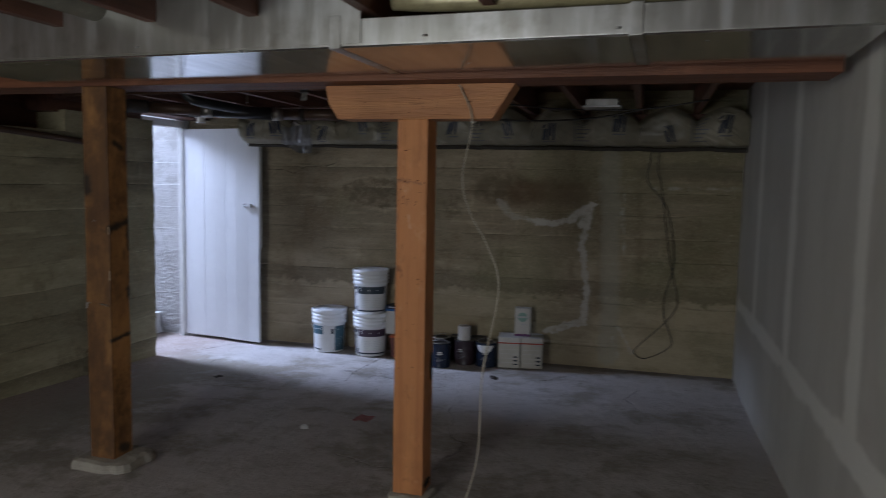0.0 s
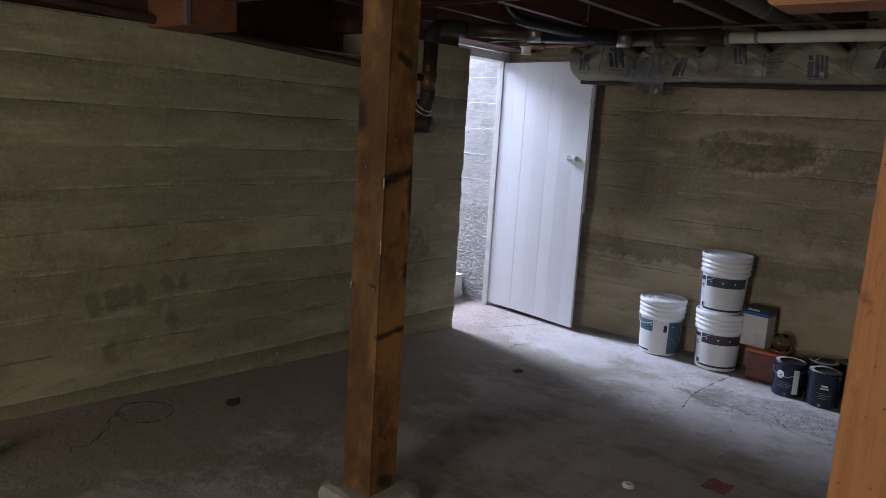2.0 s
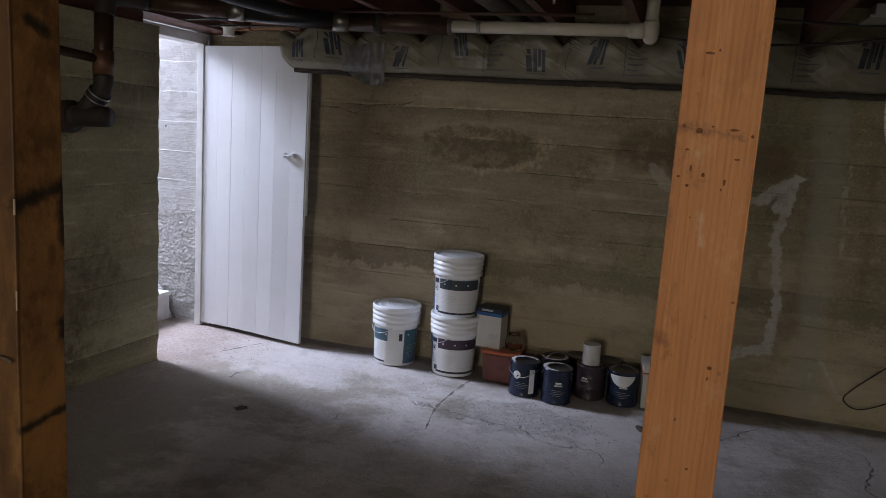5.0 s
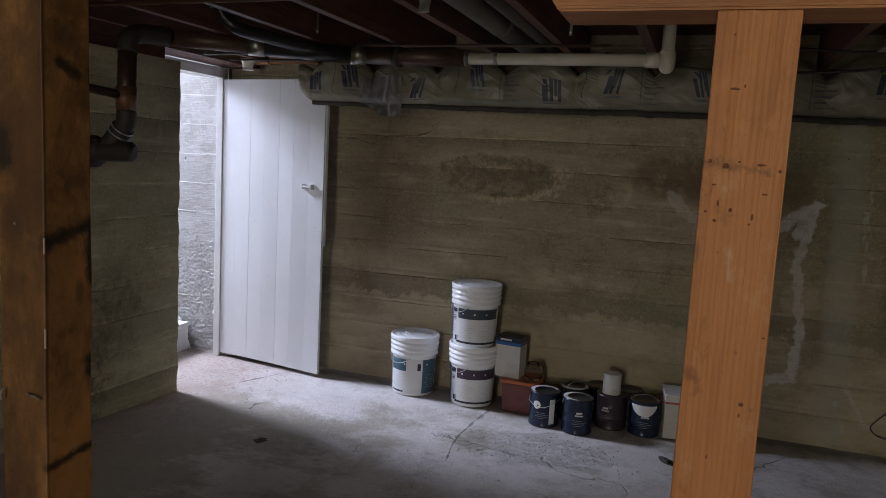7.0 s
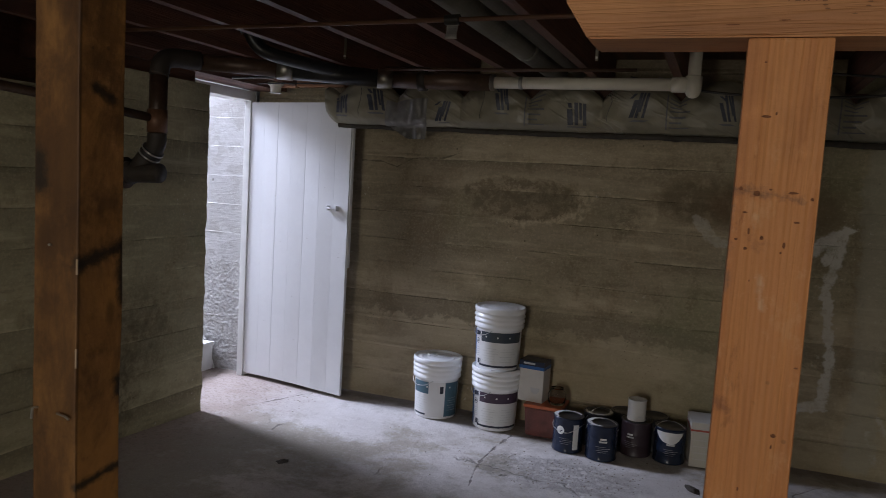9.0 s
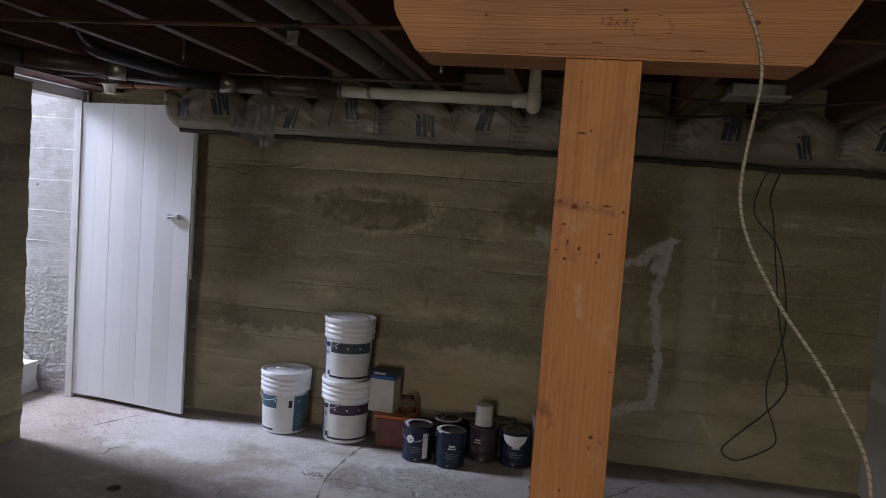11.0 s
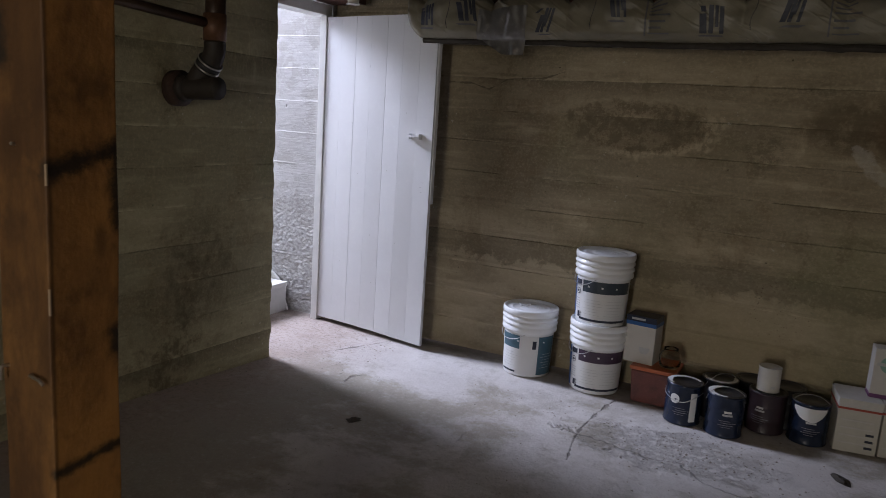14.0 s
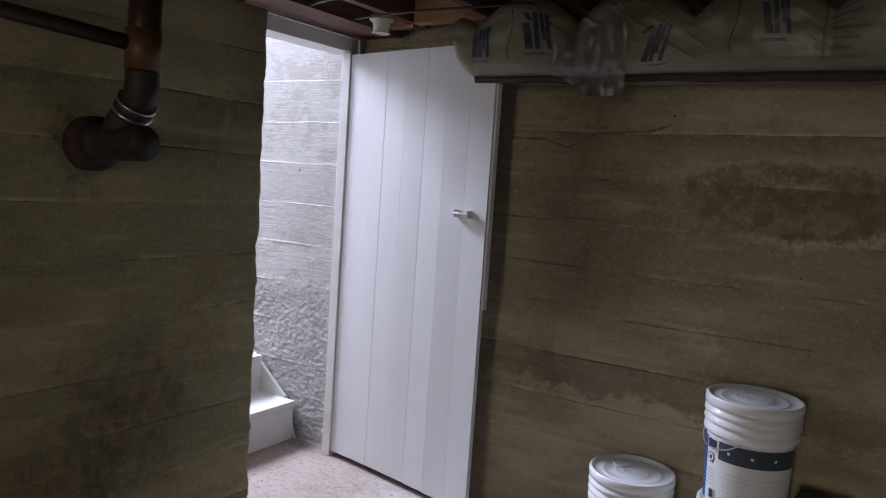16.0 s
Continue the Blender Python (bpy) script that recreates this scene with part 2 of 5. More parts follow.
        for a, b, wide in (((-0.58, 1.45), (-0.60, 0.5), 0.07), ((-0.30, 1.40), (-0.28, 0.7), 0.05)):
            q = n.math("ADD", n.segment(flat, (a[0], 0, a[1]), (b[0], 0, b[1])), n.math("MULTIPLY", n.math("SUBTRACT", n.noise(5, 7, 0.75), 0.5), 0.3))
            c = n.mix(n.math("MULTIPLY", n.ramp(q, -0.02, wide, 1.0, 0.0), 0.4), c, (dark[0] * 0.55, dark[1] * 0.5, dark[2] * 0.42))
        # a patched vertical strip with lime along its edges, and a limed joint beside it
        pale = n.segment(flat, (-0.49, 0, 0.1), (-0.53, 0, 1.68))
        c = n.mix(n.math("MULTIPLY", n.ramp(n.math("ADD", pale, n.math("MULTIPLY", ragged, 0.8)), 0.05, 0.10, 1.0, 0.0), 0.45), c, (0.36, 0.35, 0.285))
        crust = None
        for a, b in (((-0.414, 1.40), (-0.421, 1.24)), ((-0.421, 1.24), (-0.40, 0.92)), ((-0.42, 0.34), (-0.31, 0.15)), ((-0.47, 0.25), (-0.42, 0.10)), ((-0.40, 1.513), (-0.33, 1.53)), ((-0.21, 1.452), (0.44, 1.456))):
            q = n.segment(flat, (a[0], 0, a[1]), (b[0], 0, b[1]))
            crust = q if crust is None else n.math("MINIMUM", crust, q)
        crust = n.math("MULTIPLY", n.ramp(n.math("ADD", crust, n.math("MULTIPLY", ragged, 0.45)), 0.002, 0.018, 1.0, 0.0), n.ramp(n.noise(9, 7, 0.75), 0.42, 0.58))
        c = n.mix(n.math("MULTIPLY", crust, 0.6), c, (0.52, 0.50, 0.44))
        wet = n.math("ADD", n.segment(flat, (-0.28, 0, 1.58), (0.45, 0, 1.58)), n.math("MULTIPLY", ragged, 0.8))
        c = n.mix(n.math("MULTIPLY", n.ramp(wet, 0.03, 0.09, 1.0, 0.0), 0.5), c, tuple(v * 0.5 for v in dark))
        wet = n.math("ADD", n.segment(flat, (-1.25, 0, 1.40), (-0.78, 0, 1.40)), n.math("MULTIPLY", ragged, 0.8))
        c = n.mix(n.math("MULTIPLY", n.ramp(wet, 0.05, 0.15, 1.0, 0.0), 0.6), c, (dark[0] * 0.55, dark[1] * 0.42, dark[2] * 0.34))
        # rusty pits in the worn courses
        rust = n.math("MULTIPLY", n.ramp(n.noise(85, 4, 0.6), 0.62, 0.68), n.math("MULTIPLY", n.ramp(z, 0.3, 0.45), n.math("MULTIPLY", n.ramp(z, 0.62, 0.75, 1.0, 0.0), n.ramp(n.noise(2.1, 4), 0.5, 0.56))))
        c = n.mix(n.math("MULTIPLY", rust, 0.7), c, (0.07, 0.03, 0.018))
    h = n.math("ADD", n.math("MULTIPLY", n.noise(9, 9, 0.62), 0.8), n.math("MULTIPLY", fine, 0.12))
    n.bump(n.math("SUBTRACT", n.math("SUBTRACT", h, pits), seam), 0.62, 0.011)
    return n.end(c)


def painted_concrete(name):
    """Limewash worn thin over board marks above, coarse rubble below."""
    n = Nodes(name, 0.75)
    x, y, z = n.xyz()
    low = n.ramp(n.math("ADD", z, n.math("MULTIPLY", n.noise(5, 4), 0.3)), 0.88, 1.0, 1.0, 0.0)
    board = n.math("FLOOR", n.math("DIVIDE", n.math("ADD", z, 0.0225), 0.2025))
    c = n.mix(n.ramp(n.noise(3.5, 6, 0.65), 0.35, 0.75), (0.43, 0.415, 0.395), (0.53, 0.525, 0.51))
    c = n.mix(n.math("MULTIPLY", n.white(board), 0.4), c, (0.37, 0.355, 0.335))
    worn = n.ramp(n.noise(3.0, 7, 0.72, n.scaled((1.0, 1.0, 1.6)), 0.5), 0.52, 0.58)
    c = n.mix(n.math("MULTIPLY", worn, 0.55), c, (0.33, 0.305, 0.275))
    c = n.mix(n.math("MULTIPLY", n.ramp(n.noise(26, 7, 0.75), 0.55, 0.66), 0.35), c, (0.27, 0.25, 0.225))
    c = n.mix(n.math("MULTIPLY", n.math("MULTIPLY", low, n.ramp(n.noise(38, 6, 0.7), 0.48, 0.62)), 0.45), c, (0.26, 0.24, 0.215))
    hole = n.math("MULTIPLY", n.ramp(n.cells(7.0, p=n.scaled((1.0, 1.0, 0.7))), 0.05, 0.09, 1.0, 0.0), n.ramp(n.noise(2.3, 3), 0.5, 0.56))
    c = n.mix(n.math("MULTIPLY", hole, 0.75), c, (0.16, 0.145, 0.13))
    grain = n.math("MULTIPLY", n.noise(5, 5, 0.6, n.scaled((1.2, 1.2, 26)), 0.3), n.ramp(n.noise(2.5, 3), 0.45, 0.6, 0.2, 1.0))
    rubble = n.math("MULTIPLY", n.math("ADD", n.noise(42, 6, 0.65), n.math("MULTIPLY", n.noise(17, 4), 0.8)), n.math("MULTIPLY", low, 1.6))
    h = n.math("ADD", n.math("ADD", n.math("MULTIPLY", grain, 0.55), n.math("MULTIPLY", n.noise(30, 6, 0.6), 0.4)), rubble)
    h = n.math("SUBTRACT", n.math("SUBTRACT", h, n.math("MULTIPLY", hole, 0.8)), n.math("MULTIPLY", worn, 0.12))
    n.bump(h, 0.55, 0.008)
    return n.end(c)


def floor_concrete():
    """Old trowelled slab: pale worn skin, brown dirt, scuffs, cracks and a spalled place."""
    n = Nodes("floor_concrete", 0.88)
    x, y, z = n.xyz()
    flat = n.join(x, y, 0.0)
    c = n.mix(n.ramp(n.noise(1.3, 6, 0.6), 0.3, 0.7), (0.475, 0.435, 0.41), (0.66, 0.625, 0.605))
    c = n.mix(n.math("MULTIPLY", n.ramp(n.noise(2.6, 8, 0.74, warp=0.1), 0.48, 0.64), 0.5), c, (0.29, 0.255, 0.215))
    c = n.mix(n.math("MULTIPLY", n.ramp(n.noise(0.9, 5, 0.62, warp=0.15), 0.54, 0.66), 0.45), c, (0.65, 0.62, 0.60))
    # trodden dirt, also between the posts; light's falloff painted in along the side wall
    grime_falloff = n.math("ADD", n.noise(1.15, 7, 0.72, warp=0.2), n.ramp(n.segment(flat, (-3.9, 0.6, 0), (-3.55, 3.9, 0)), 0.0, 1.3, 0.12, 0.0))
    c = n.mix(n.math("MULTIPLY", n.ramp(grime_falloff, 0.48, 0.60), 0.62), c, (0.215, 0.182, 0.115))
    c = n.mix(n.math("MULTIPLY", n.ramp(n.noise(6, 8, 0.75, warp=0.1), 0.55, 0.66), 0.3), c, (0.27, 0.24, 0.21))
    c = n.mix(n.math("MULTIPLY", n.ramp(n.noise(60, 4, 0.6), 0.5, 0.75), 0.3), c, (0.56, 0.53, 0.49))
    # spalled patch in front of the tins, with sand showing
    ragged = n.math("MULTIPLY", n.math("SUBTRACT", n.noise(6, 5, 0.7), 0.5), 0.7)
    d = n.math("ADD", n.vec("LENGTH", n.vec("MULTIPLY", n.vec("SUBTRACT", flat, (-1.95, 4.55, 0)), (0.8, 1.5, 0))), ragged)
    broken = n.math("MULTIPLY", n.ramp(d, 0.25, 0.4, 1.0, 0.0), n.ramp(n.noise(24, 8, 0.8), 0.45, 0.6))
    c = n.mix(n.math("MULTIPLY", broken, 0.3), c, (0.30, 0.265, 0.235))
    # pinkish earth tracked in through the doorway
    dust = n.ramp(n.math("ADD", x, n.math("MULTIPLY", ragged, 0.9)), -4.15, -3.45, 1.0, 0.0)
    c = n.mix(n.math("MULTIPLY", dust, 0.75), c, (0.36, 0.275, 0.235))
    c = n.mix(n.math("MULTIPLY", n.math("MULTIPLY", dust, n.ramp(n.noise(45, 5, 0.7), 0.5, 0.62)), 0.5), c, (0.20, 0.15, 0.125))
    # darker brown towards the foot of the back wall, ragged at its edge
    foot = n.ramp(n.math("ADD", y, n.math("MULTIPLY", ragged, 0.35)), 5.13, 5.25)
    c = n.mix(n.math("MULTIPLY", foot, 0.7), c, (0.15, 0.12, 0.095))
    specks = n.math("MULTIPLY", n.ramp(n.cells(16), 0.05, 0.09, 1.0, 0.0), n.ramp(n.noise(1.7), 0.45, 0.6))
    c = n.mix(n.math("MULTIPLY", specks, 0.5), c, (0.09, 0.075, 0.06))
    wp = n.vec("ADD", n.p, n.vec("SCALE", n.join(n.noise(3, 4), n.noise(4, 4), 0.0), scale=0.35))
    crack = n.math("MULTIPLY", n.ramp(n.cells(0.55, "DISTANCE_TO_EDGE", wp), 0.0, 0.004, 1.0, 0.0), n.ramp(n.noise(0.8, 2), 0.5, 0.6))
    c = n.mix(n.math("MULTIPLY", crack, 0.55), c, (0.1, 0.085, 0.07))
    joint = None
    for a, b in (((-2.311, 5.006), (-2.339, 4.782)), ((-2.339, 4.782), (-2.349, 4.551)), ((-2.349, 4.551), (-2.329, 4.359)), ((-2.329, 4.359), (-2.295, 4.193)),
                 ((-3.738, 5.068), (-3.827, 4.868)), ((-3.827, 4.868), (-3.911, 4.68)), ((-3.491, 4.531), (-3.546, 4.476)), ((-3.546, 4.476), (-3.531, 4.386))):
        q = n.segment(flat, (*a, 0), (*b, 0))
        joint = q if joint is None else n.math("MINIMUM", joint, q)
    joint = n.ramp(n.math("ADD", joint, n.math("MULTIPLY", n.math("SUBTRACT", n.noise(14, 5, 0.7), 0.5), 0.06)), 0.002, 0.007, 1.0, 0.0)
    c = n.mix(n.math("MULTIPLY", joint, 0.7), c, (0.12, 0.10, 0.085))
    grain = n.noise(130, 3, 0.6)
    c = n.mix(n.math("MULTIPLY", n.ramp(grain, 0.48, 0.7), 0.22), c, (0.24, 0.22, 0.19))
    h = n.math("ADD", n.math("MULTIPLY", n.noise(11, 8, 0.65), 1.0), n.math("MULTIPLY", n.noise(70, 3), 0.3))
    h = n.math("SUBTRACT", h, n.math("ADD", joint, n.math("MULTIPLY", grime_falloff, 0.6)))
    h = n.math("SUBTRACT", h, n.math("ADD", crack, n.math("MULTIPLY", broken, 0.6)))
    n.bump(h, 0.8, 0.014)
    return n.end(c)


def timber(name, light, dark, along="z", rough=0.6, knots=True, grime=0.4, marks=(), dark_front=None, blotch=0.0):
    n = Nodes(name, rough)
    s = {"x": (0.35, 9, 9), "y": (9, 0.35, 9), "z": (9, 9, 0.35)}[along]
    off = n.join(n.math("MULTIPLY", n.random(), 7.0), n.math("MULTIPLY", n.random(), 3.0), 0.0)
    p = n.vec("ADD", n.scaled(s), off)
    g = n.noise(2.2, 4, 0.6, p, 0.4)
    rings = n.math("SINE", n.math("MULTIPLY", g, 62.0))
    c = n.mix(n.ramp(g, 0.3, 0.7), dark, light)
    if blotch:
        b = n.noise(3.2, 7, 0.7, n.scaled({"x": (0.4, 1, 1), "y": (1, 0.4, 1), "z": (1, 1, 0.4)}[along]), 0.4)
        c = n.mix(blotch, c, n.mix(n.ramp(b, 0.36, 0.62), tuple(v * 0.8 for v in dark), light))
    c = n.mix(n.math("MULTIPLY", n.ramp(rings, -0.4, 1.0), 0.10 - 0.10 * blotch), c, tuple(v * 0.6 for v in dark))
    ax, ay, az = n.xyz()
    across = n.math("ADD", ay, az) if along == "x" else n.math("ADD", ax, az) if along == "y" else n.math("ADD", ax, ay)
    ribs = n.math("SINE", n.math("ADD", n.math("MULTIPLY", across, 620.0), n.math("MULTIPLY", n.noise(1.3, 3, 0.5, n.scaled({"x": (0.5, 6, 6), "y": (6, 0.5, 6), "z": (6, 6, 0.5)}[along])), 14.0)))
    c = n.mix(n.math("MULTIPLY", n.ramp(ribs, -0.4, 1.0), n.math("MULTIPLY", n.ramp(n.noise(4, 3), 0.35, 0.65), 0.17 if light[0] > 0.55 else 0.015 if blotch else 0.05)), c, tuple(v * 0.55 for v in dark))
    c = n.mix(n.math("MULTIPLY", n.ramp(n.noise(7, 6, 0.7, n.scaled({"x": (0.5, 1, 1), "y": (1, 0.5, 1), "z": (1, 1, 0.5)}[along])), 0.58, 0.7), 0.35), c, tuple(min(1, v * 1.35 + 0.02) for v in light))
    c = n.mix(n.math("MULTIPLY", n.ramp(n.noise(1.5 if grime < 0.5 else 5.0, 6, 0.68), 0.48, 0.64), grime), c, tuple(v * 0.45 for v in dark))
    if knots:
        k = n.cells(2.6, p=n.scaled({"x": (0.6, 1.4, 1.4), "y": (1.4, 0.6, 1.4), "z": (1.4, 1.4, 0.6)}[along]))
        c = n.mix(n.math("MULTIPLY", n.ramp(k, 0.035, 0.075, 1.0, 0.0), 0.55), c, (0.07, 0.035, 0.015))
        k2 = n.math("MULTIPLY", n.ramp(n.cells(26), 0.10, 0.16, 1.0, 0.0), n.ramp(n.noise(5), 0.58, 0.63))
        c = n.mix(n.math("MULTIPLY", k2, 0.5), c, (0.06, 0.03, 0.015))
    # darker in blotches where y lies below the given value
    if dark_front is not None:
        c = n.mix(n.math("MULTIPLY", n.ramp(ay, dark_front, dark_front + 0.006, 1.0, 0.0), n.ramp(n.noise(6, 6, 0.7, n.scaled((1, 1, 0.4))), 0.3, 0.6, 0.45, 0.85)), c, tuple(v * 0.38 for v in dark))
    if light[0] > 0.55:
        c = n.mix(n.math("MULTIPLY", n.ramp(n.noise(17, 7, 0.76, n.scaled((1, 1, 0.6))), 0.54, 0.64), 0.4), c, (0.66, 0.36, 0.17))
        c = n.mix(n.math("MULTIPLY", n.ramp(n.noise(11, 8, 0.78, n.scaled((1, 1, 0.45)), 0.4), 0.57, 0.66), 0.5), c, (0.27, 0.095, 0.03))
    for a, b, wide, tint in marks:
        q = n.segment(n.p, a, b) if len(a) == 3 else n.segment(n.join(ax, 0.0, az), (a[0], 0, a[1]), (b[0], 0, b[1]))
        q = n.math("ADD", q, n.math("MULTIPLY", n.math("SUBTRACT", n.noise(26, 7, 0.8), 0.5), wide * (6.0 if len(a) == 2 else 2.5)))
        c = n.mix(n.math("MULTIPLY", n.ramp(q, -0.6 * wide, wide, 1.0, 0.0), 0.72) if len(a) == 2 else n.math("MULTIPLY", n.ramp(q, 0.1 * wide, 1.3 * wide, 1.0, 0.0), 0.94), c, tint)
    n.bump(n.math("ADD", n.math("ADD", n.math("MULTIPLY", rings, 0.5 - 0.5 * blotch), n.math("MULTIPLY", ribs, 0.4 if light[0] > 0.55 else 0.02 if blotch else 0.1)), n.math("MULTIPLY", n.noise(30, 6, 0.65), 2.4)), 0.35, 0.003)
    return n.end(c)


def plain(name, colour, rough=0.5, metal=0.0, wear=0.12, scale=14, bump=0.1):
    n = Nodes(name, rough, metal)
    v = n.noise(scale, 5, 0.6)
    c = n.mix(n.math("MULTIPLY", n.ramp(v, 0.4, 0.75), wear * 2), colour, tuple(q * 0.55 for q in colour))
    c = n.mix(n.math("MULTIPLY", n.ramp(n.noise(scale * 6, 3), 0.55, 0.75), wear), c, tuple(min(1, q * 1.5 + 0.02) for q in colour))
    n.bump(n.noise(scale * 4, 4), bump, 0.002)
    return n.end(c, n.math("ADD", rough - 0.08, n.math("MULTIPLY", v, 0.16)))


WALL = board_concrete("board_cast_concrete", (0.485, 0.405, 0.275), (0.265, 0.219, 0.14), True)
WALL_SIDE = board_concrete("side_concrete", (0.475, 0.425, 0.268), (0.29, 0.256, 0.155), damp=(((-4.09, 3.70, 0.05), (-4.09, 3.95, 0.60), 0.34), ((-4.09, 3.78, 1.40), (-4.09, 3.80, 1.42), 0.12)), dabs=((1.95, 0.57, 0.055), (2.03, 0.57, 0.05), (2.09, 0.58, 0.035), (2.16, 0.585, 0.05), (2.30, 0.60, 0.025), (2.38, 0.605, 0.03), (2.02, 0.33, 0.06), (2.32, 0.43, 0.04)))


def plaster():
    n = Nodes("parged_plaster", 0.8)
    smear = n.noise(1.6, 5, 0.6, n.scaled((1.2, 1.2, 0.35)))
    c = n.mix(n.ramp(smear, 0.38, 0.62), (0.47, 0.455, 0.41), (0.54, 0.525, 0.475))
    c = n.mix(n.math("MULTIPLY", n.ramp(n.noise(0.8, 5, 0.65, warp=0.5), 0.5, 0.62), 0.4), c, (0.36, 0.34, 0.31))
    # pale jointing compound smeared along the seams between the boards
    x, y, z = n.xyz()
    edge = n.math("MULTIPLY", n.math("SUBTRACT", n.noise(2.6, 5, 0.65), 0.5), 0.16)
    mud = n.ramp(n.math("ADD", n.math("ABSOLUTE", n.math("SUBTRACT", z, 0.60)), edge), 0.035, 0.07, 1.0, 0.0)
    above = n.ramp(z, 0.52, 0.6)
    for seam_y, wide in ((4.37, 0.09), (3.25, 0.11), (2.03, 0.10), (0.82, 0.10), (-0.4, 0.10)):
        run = n.math("MULTIPLY", n.ramp(n.math("ADD", n.math("ABSOLUTE", n.math("SUBTRACT", y, seam_y)), edge), wide * 0.5, wide, 1.0, 0.0), above)
        mud = n.math("MAXIMUM", mud, run)
    c = n.mix(n.math("MULTIPLY", mud, 0.75), c, (0.76, 0.75, 0.69))
    c = n.mix(n.math("MULTIPLY", n.ramp(n.noise(40, 4), 0.55, 0.75), 0.15), c, (0.3, 0.28, 0.25))
    n.bump(n.math("ADD", smear, n.math("MULTIPLY", n.noise(24, 5), 0.3)), 0.2, 0.006)
    return n.end(c)


def sheet_metal():
    n = Nodes("galvanised_duct", 0.35, 0.9)
    streak = n.noise(2.0, 5, 0.65, n.scaled((7, 7, 0.8)))
    blotch = n.noise(3.5, 5, 0.65)
    c = n.mix(n.ramp(streak, 0.4, 0.68), (0.42, 0.415, 0.385), (0.56, 0.565, 0.56))
    c = n.mix(n.math("MULTIPLY", n.ramp(blotch, 0.5, 0.7), 0.5), c, (0.22, 0.20, 0.16))
    n.bump(blotch, 0.05, 0.01)
    return n.end(c, n.math("ADD", 0.2, n.math("MULTIPLY", streak, 0.3)))


def bright_sheet():
    """Smooth rolled zinc that mirrors what stands under it, with faint rolling streaks."""
    n = Nodes("bright_zinc_sheet", 0.08, 0.95)
    streak = n.noise(2.0, 5, 0.65, n.scaled((9, 0.8, 1)))
    c = n.mix(n.ramp(streak, 0.38, 0.66), (0.44, 0.45, 0.44), (0.66, 0.67, 0.66))
    c = n.mix(n.math("MULTIPLY", n.ramp(n.noise(5, 6, 0.7), 0.55, 0.7), 0.3), c, (0.30, 0.29, 0.25))
    n.bump(n.noise(3.0, 2), 0.03, 0.01)
    return n.end(c, n.math("ADD", 0.07, n.math("MULTIPLY", streak, 0.12)))


PLASTER = plaster()
ZINC = bright_sheet()
DUCT = sheet_metal()
WHITEWALL = painted_concrete("whitewashed_concrete")
FLOOR = floor_concrete()
POST_A = timber("fir_orange", (0.66, 0.295, 0.098), (0.52, 0.208, 0.066), "z", marks=(((-1.28, 1.478), (-1.17, 1.463), 0.014, (0.16, 0.075, 0.05)), ((-1.275, 1.44), (-1.272, 1.30), 0.012, (0.2, 0.12, 0.08)), ((-1.245, 1.40), (-1.225, 1.385), 0.018, (0.3, 0.12, 0.05)),
                ((-1.236, 1.43), (-1.23, 1.42), 0.012, (0.66, 0.40, 0.22)), ((-1.218, 1.325), (-1.213, 1.275), 0.009, (0.66, 0.42, 0.26)), ((-1.27, 1.10), (-1.25, 1.09), 0.012, (0.25, 0.09, 0.04))))
POST_B = timber("fir_aged", (0.54, 0.265, 0.072), (0.16, 0.072, 0.028), "z", grime=0.6, dark_front=2.196, blotch=1.0,
                marks=tuple((a, b, w, (0.018, 0.013, 0.01)) for a, b, w in (((-2.62, 2.20, 1.222), (-2.62, 2.325, 1.262), 0.022), ((-2.62, 2.322, 1.25), (-2.62, 2.325, 1.13), 0.022),
                                                                           ((-2.62, 2.32, 0.93), (-2.62, 2.325, 0.90), 0.024), ((-2.62, 2.195, 0.70), (-2.62, 2.323, 0.715), 0.014),
                                                                           ((-2.74, 2.192, 1.46), (-2.735, 2.192, 1.40), 0.03), ((-2.62, 2.24, 1.62), (-2.62, 2.29, 1.60), 0.018), ((-2.62, 2.25, 0.17), (-2.62, 2.28, 0.16), 0.03))))
CAPWOOD = timber("fir_cap", (0.53, 0.255, 0.10), (0.42, 0.185, 0.07), "x")
BEAM = timber("fir_beam", (0.22, 0.085, 0.038), (0.14, 0.053, 0.025), "x")
JOIST = timber("joist_wood", (0.18, 0.078, 0.046), (0.095, 0.042, 0.029), "y")
FRESH = timber("blocking_wood", (0.45, 0.24, 0.12), (0.33, 0.16, 0.08), "x")
GREYDENT = plain("dented_white_paint", (0.48, 0.47, 0.46), 0.5, wear=0.1)
WHITE = plain("white_gloss_paint", (0.64, 0.64, 0.65), 0.42, wear=0.05, scale=5)
STEPWHITE = plain("white_step_and_lit_frame", (0.74, 0.73, 0.70), 0.5, wear=0.12, scale=9)
PLASTIC = plain("white_bucket_plastic", (0.86, 0.87, 0.88), 0.3, wear=0.05, scale=10)
GALV = plain("galvanised_steel", (0.52, 0.54, 0.55), 0.34, 0.85, 0.2, 5, 0.15)
DULL = plain("dull_duct_metal", (0.17, 0.165, 0.135), 0.5, 0.4, 0.35, 7, 0.3)
DULLSTEEL = plain("dull_steel", (0.40, 0.385, 0.35), 0.38, 0.95, 0.4, 20, 0.3)
STEEL = plain("bright_steel", (0.6, 0.6, 0.6), 0.3, 0.9)
IRON = plain("black_iron", (0.028, 0.021, 0.016), 0.68, 0.0, 0.3, 12, 0.3)
RUST = plain("rusty_iron", (0.045, 0.022, 0.014), 0.8, 0.0, 0.5, 18, 0.6)
RUSTBROWN = plain("rust_brown_pipe", (0.055, 0.031, 0.02), 0.42, 0.3, 0.5, 16, 0.4)
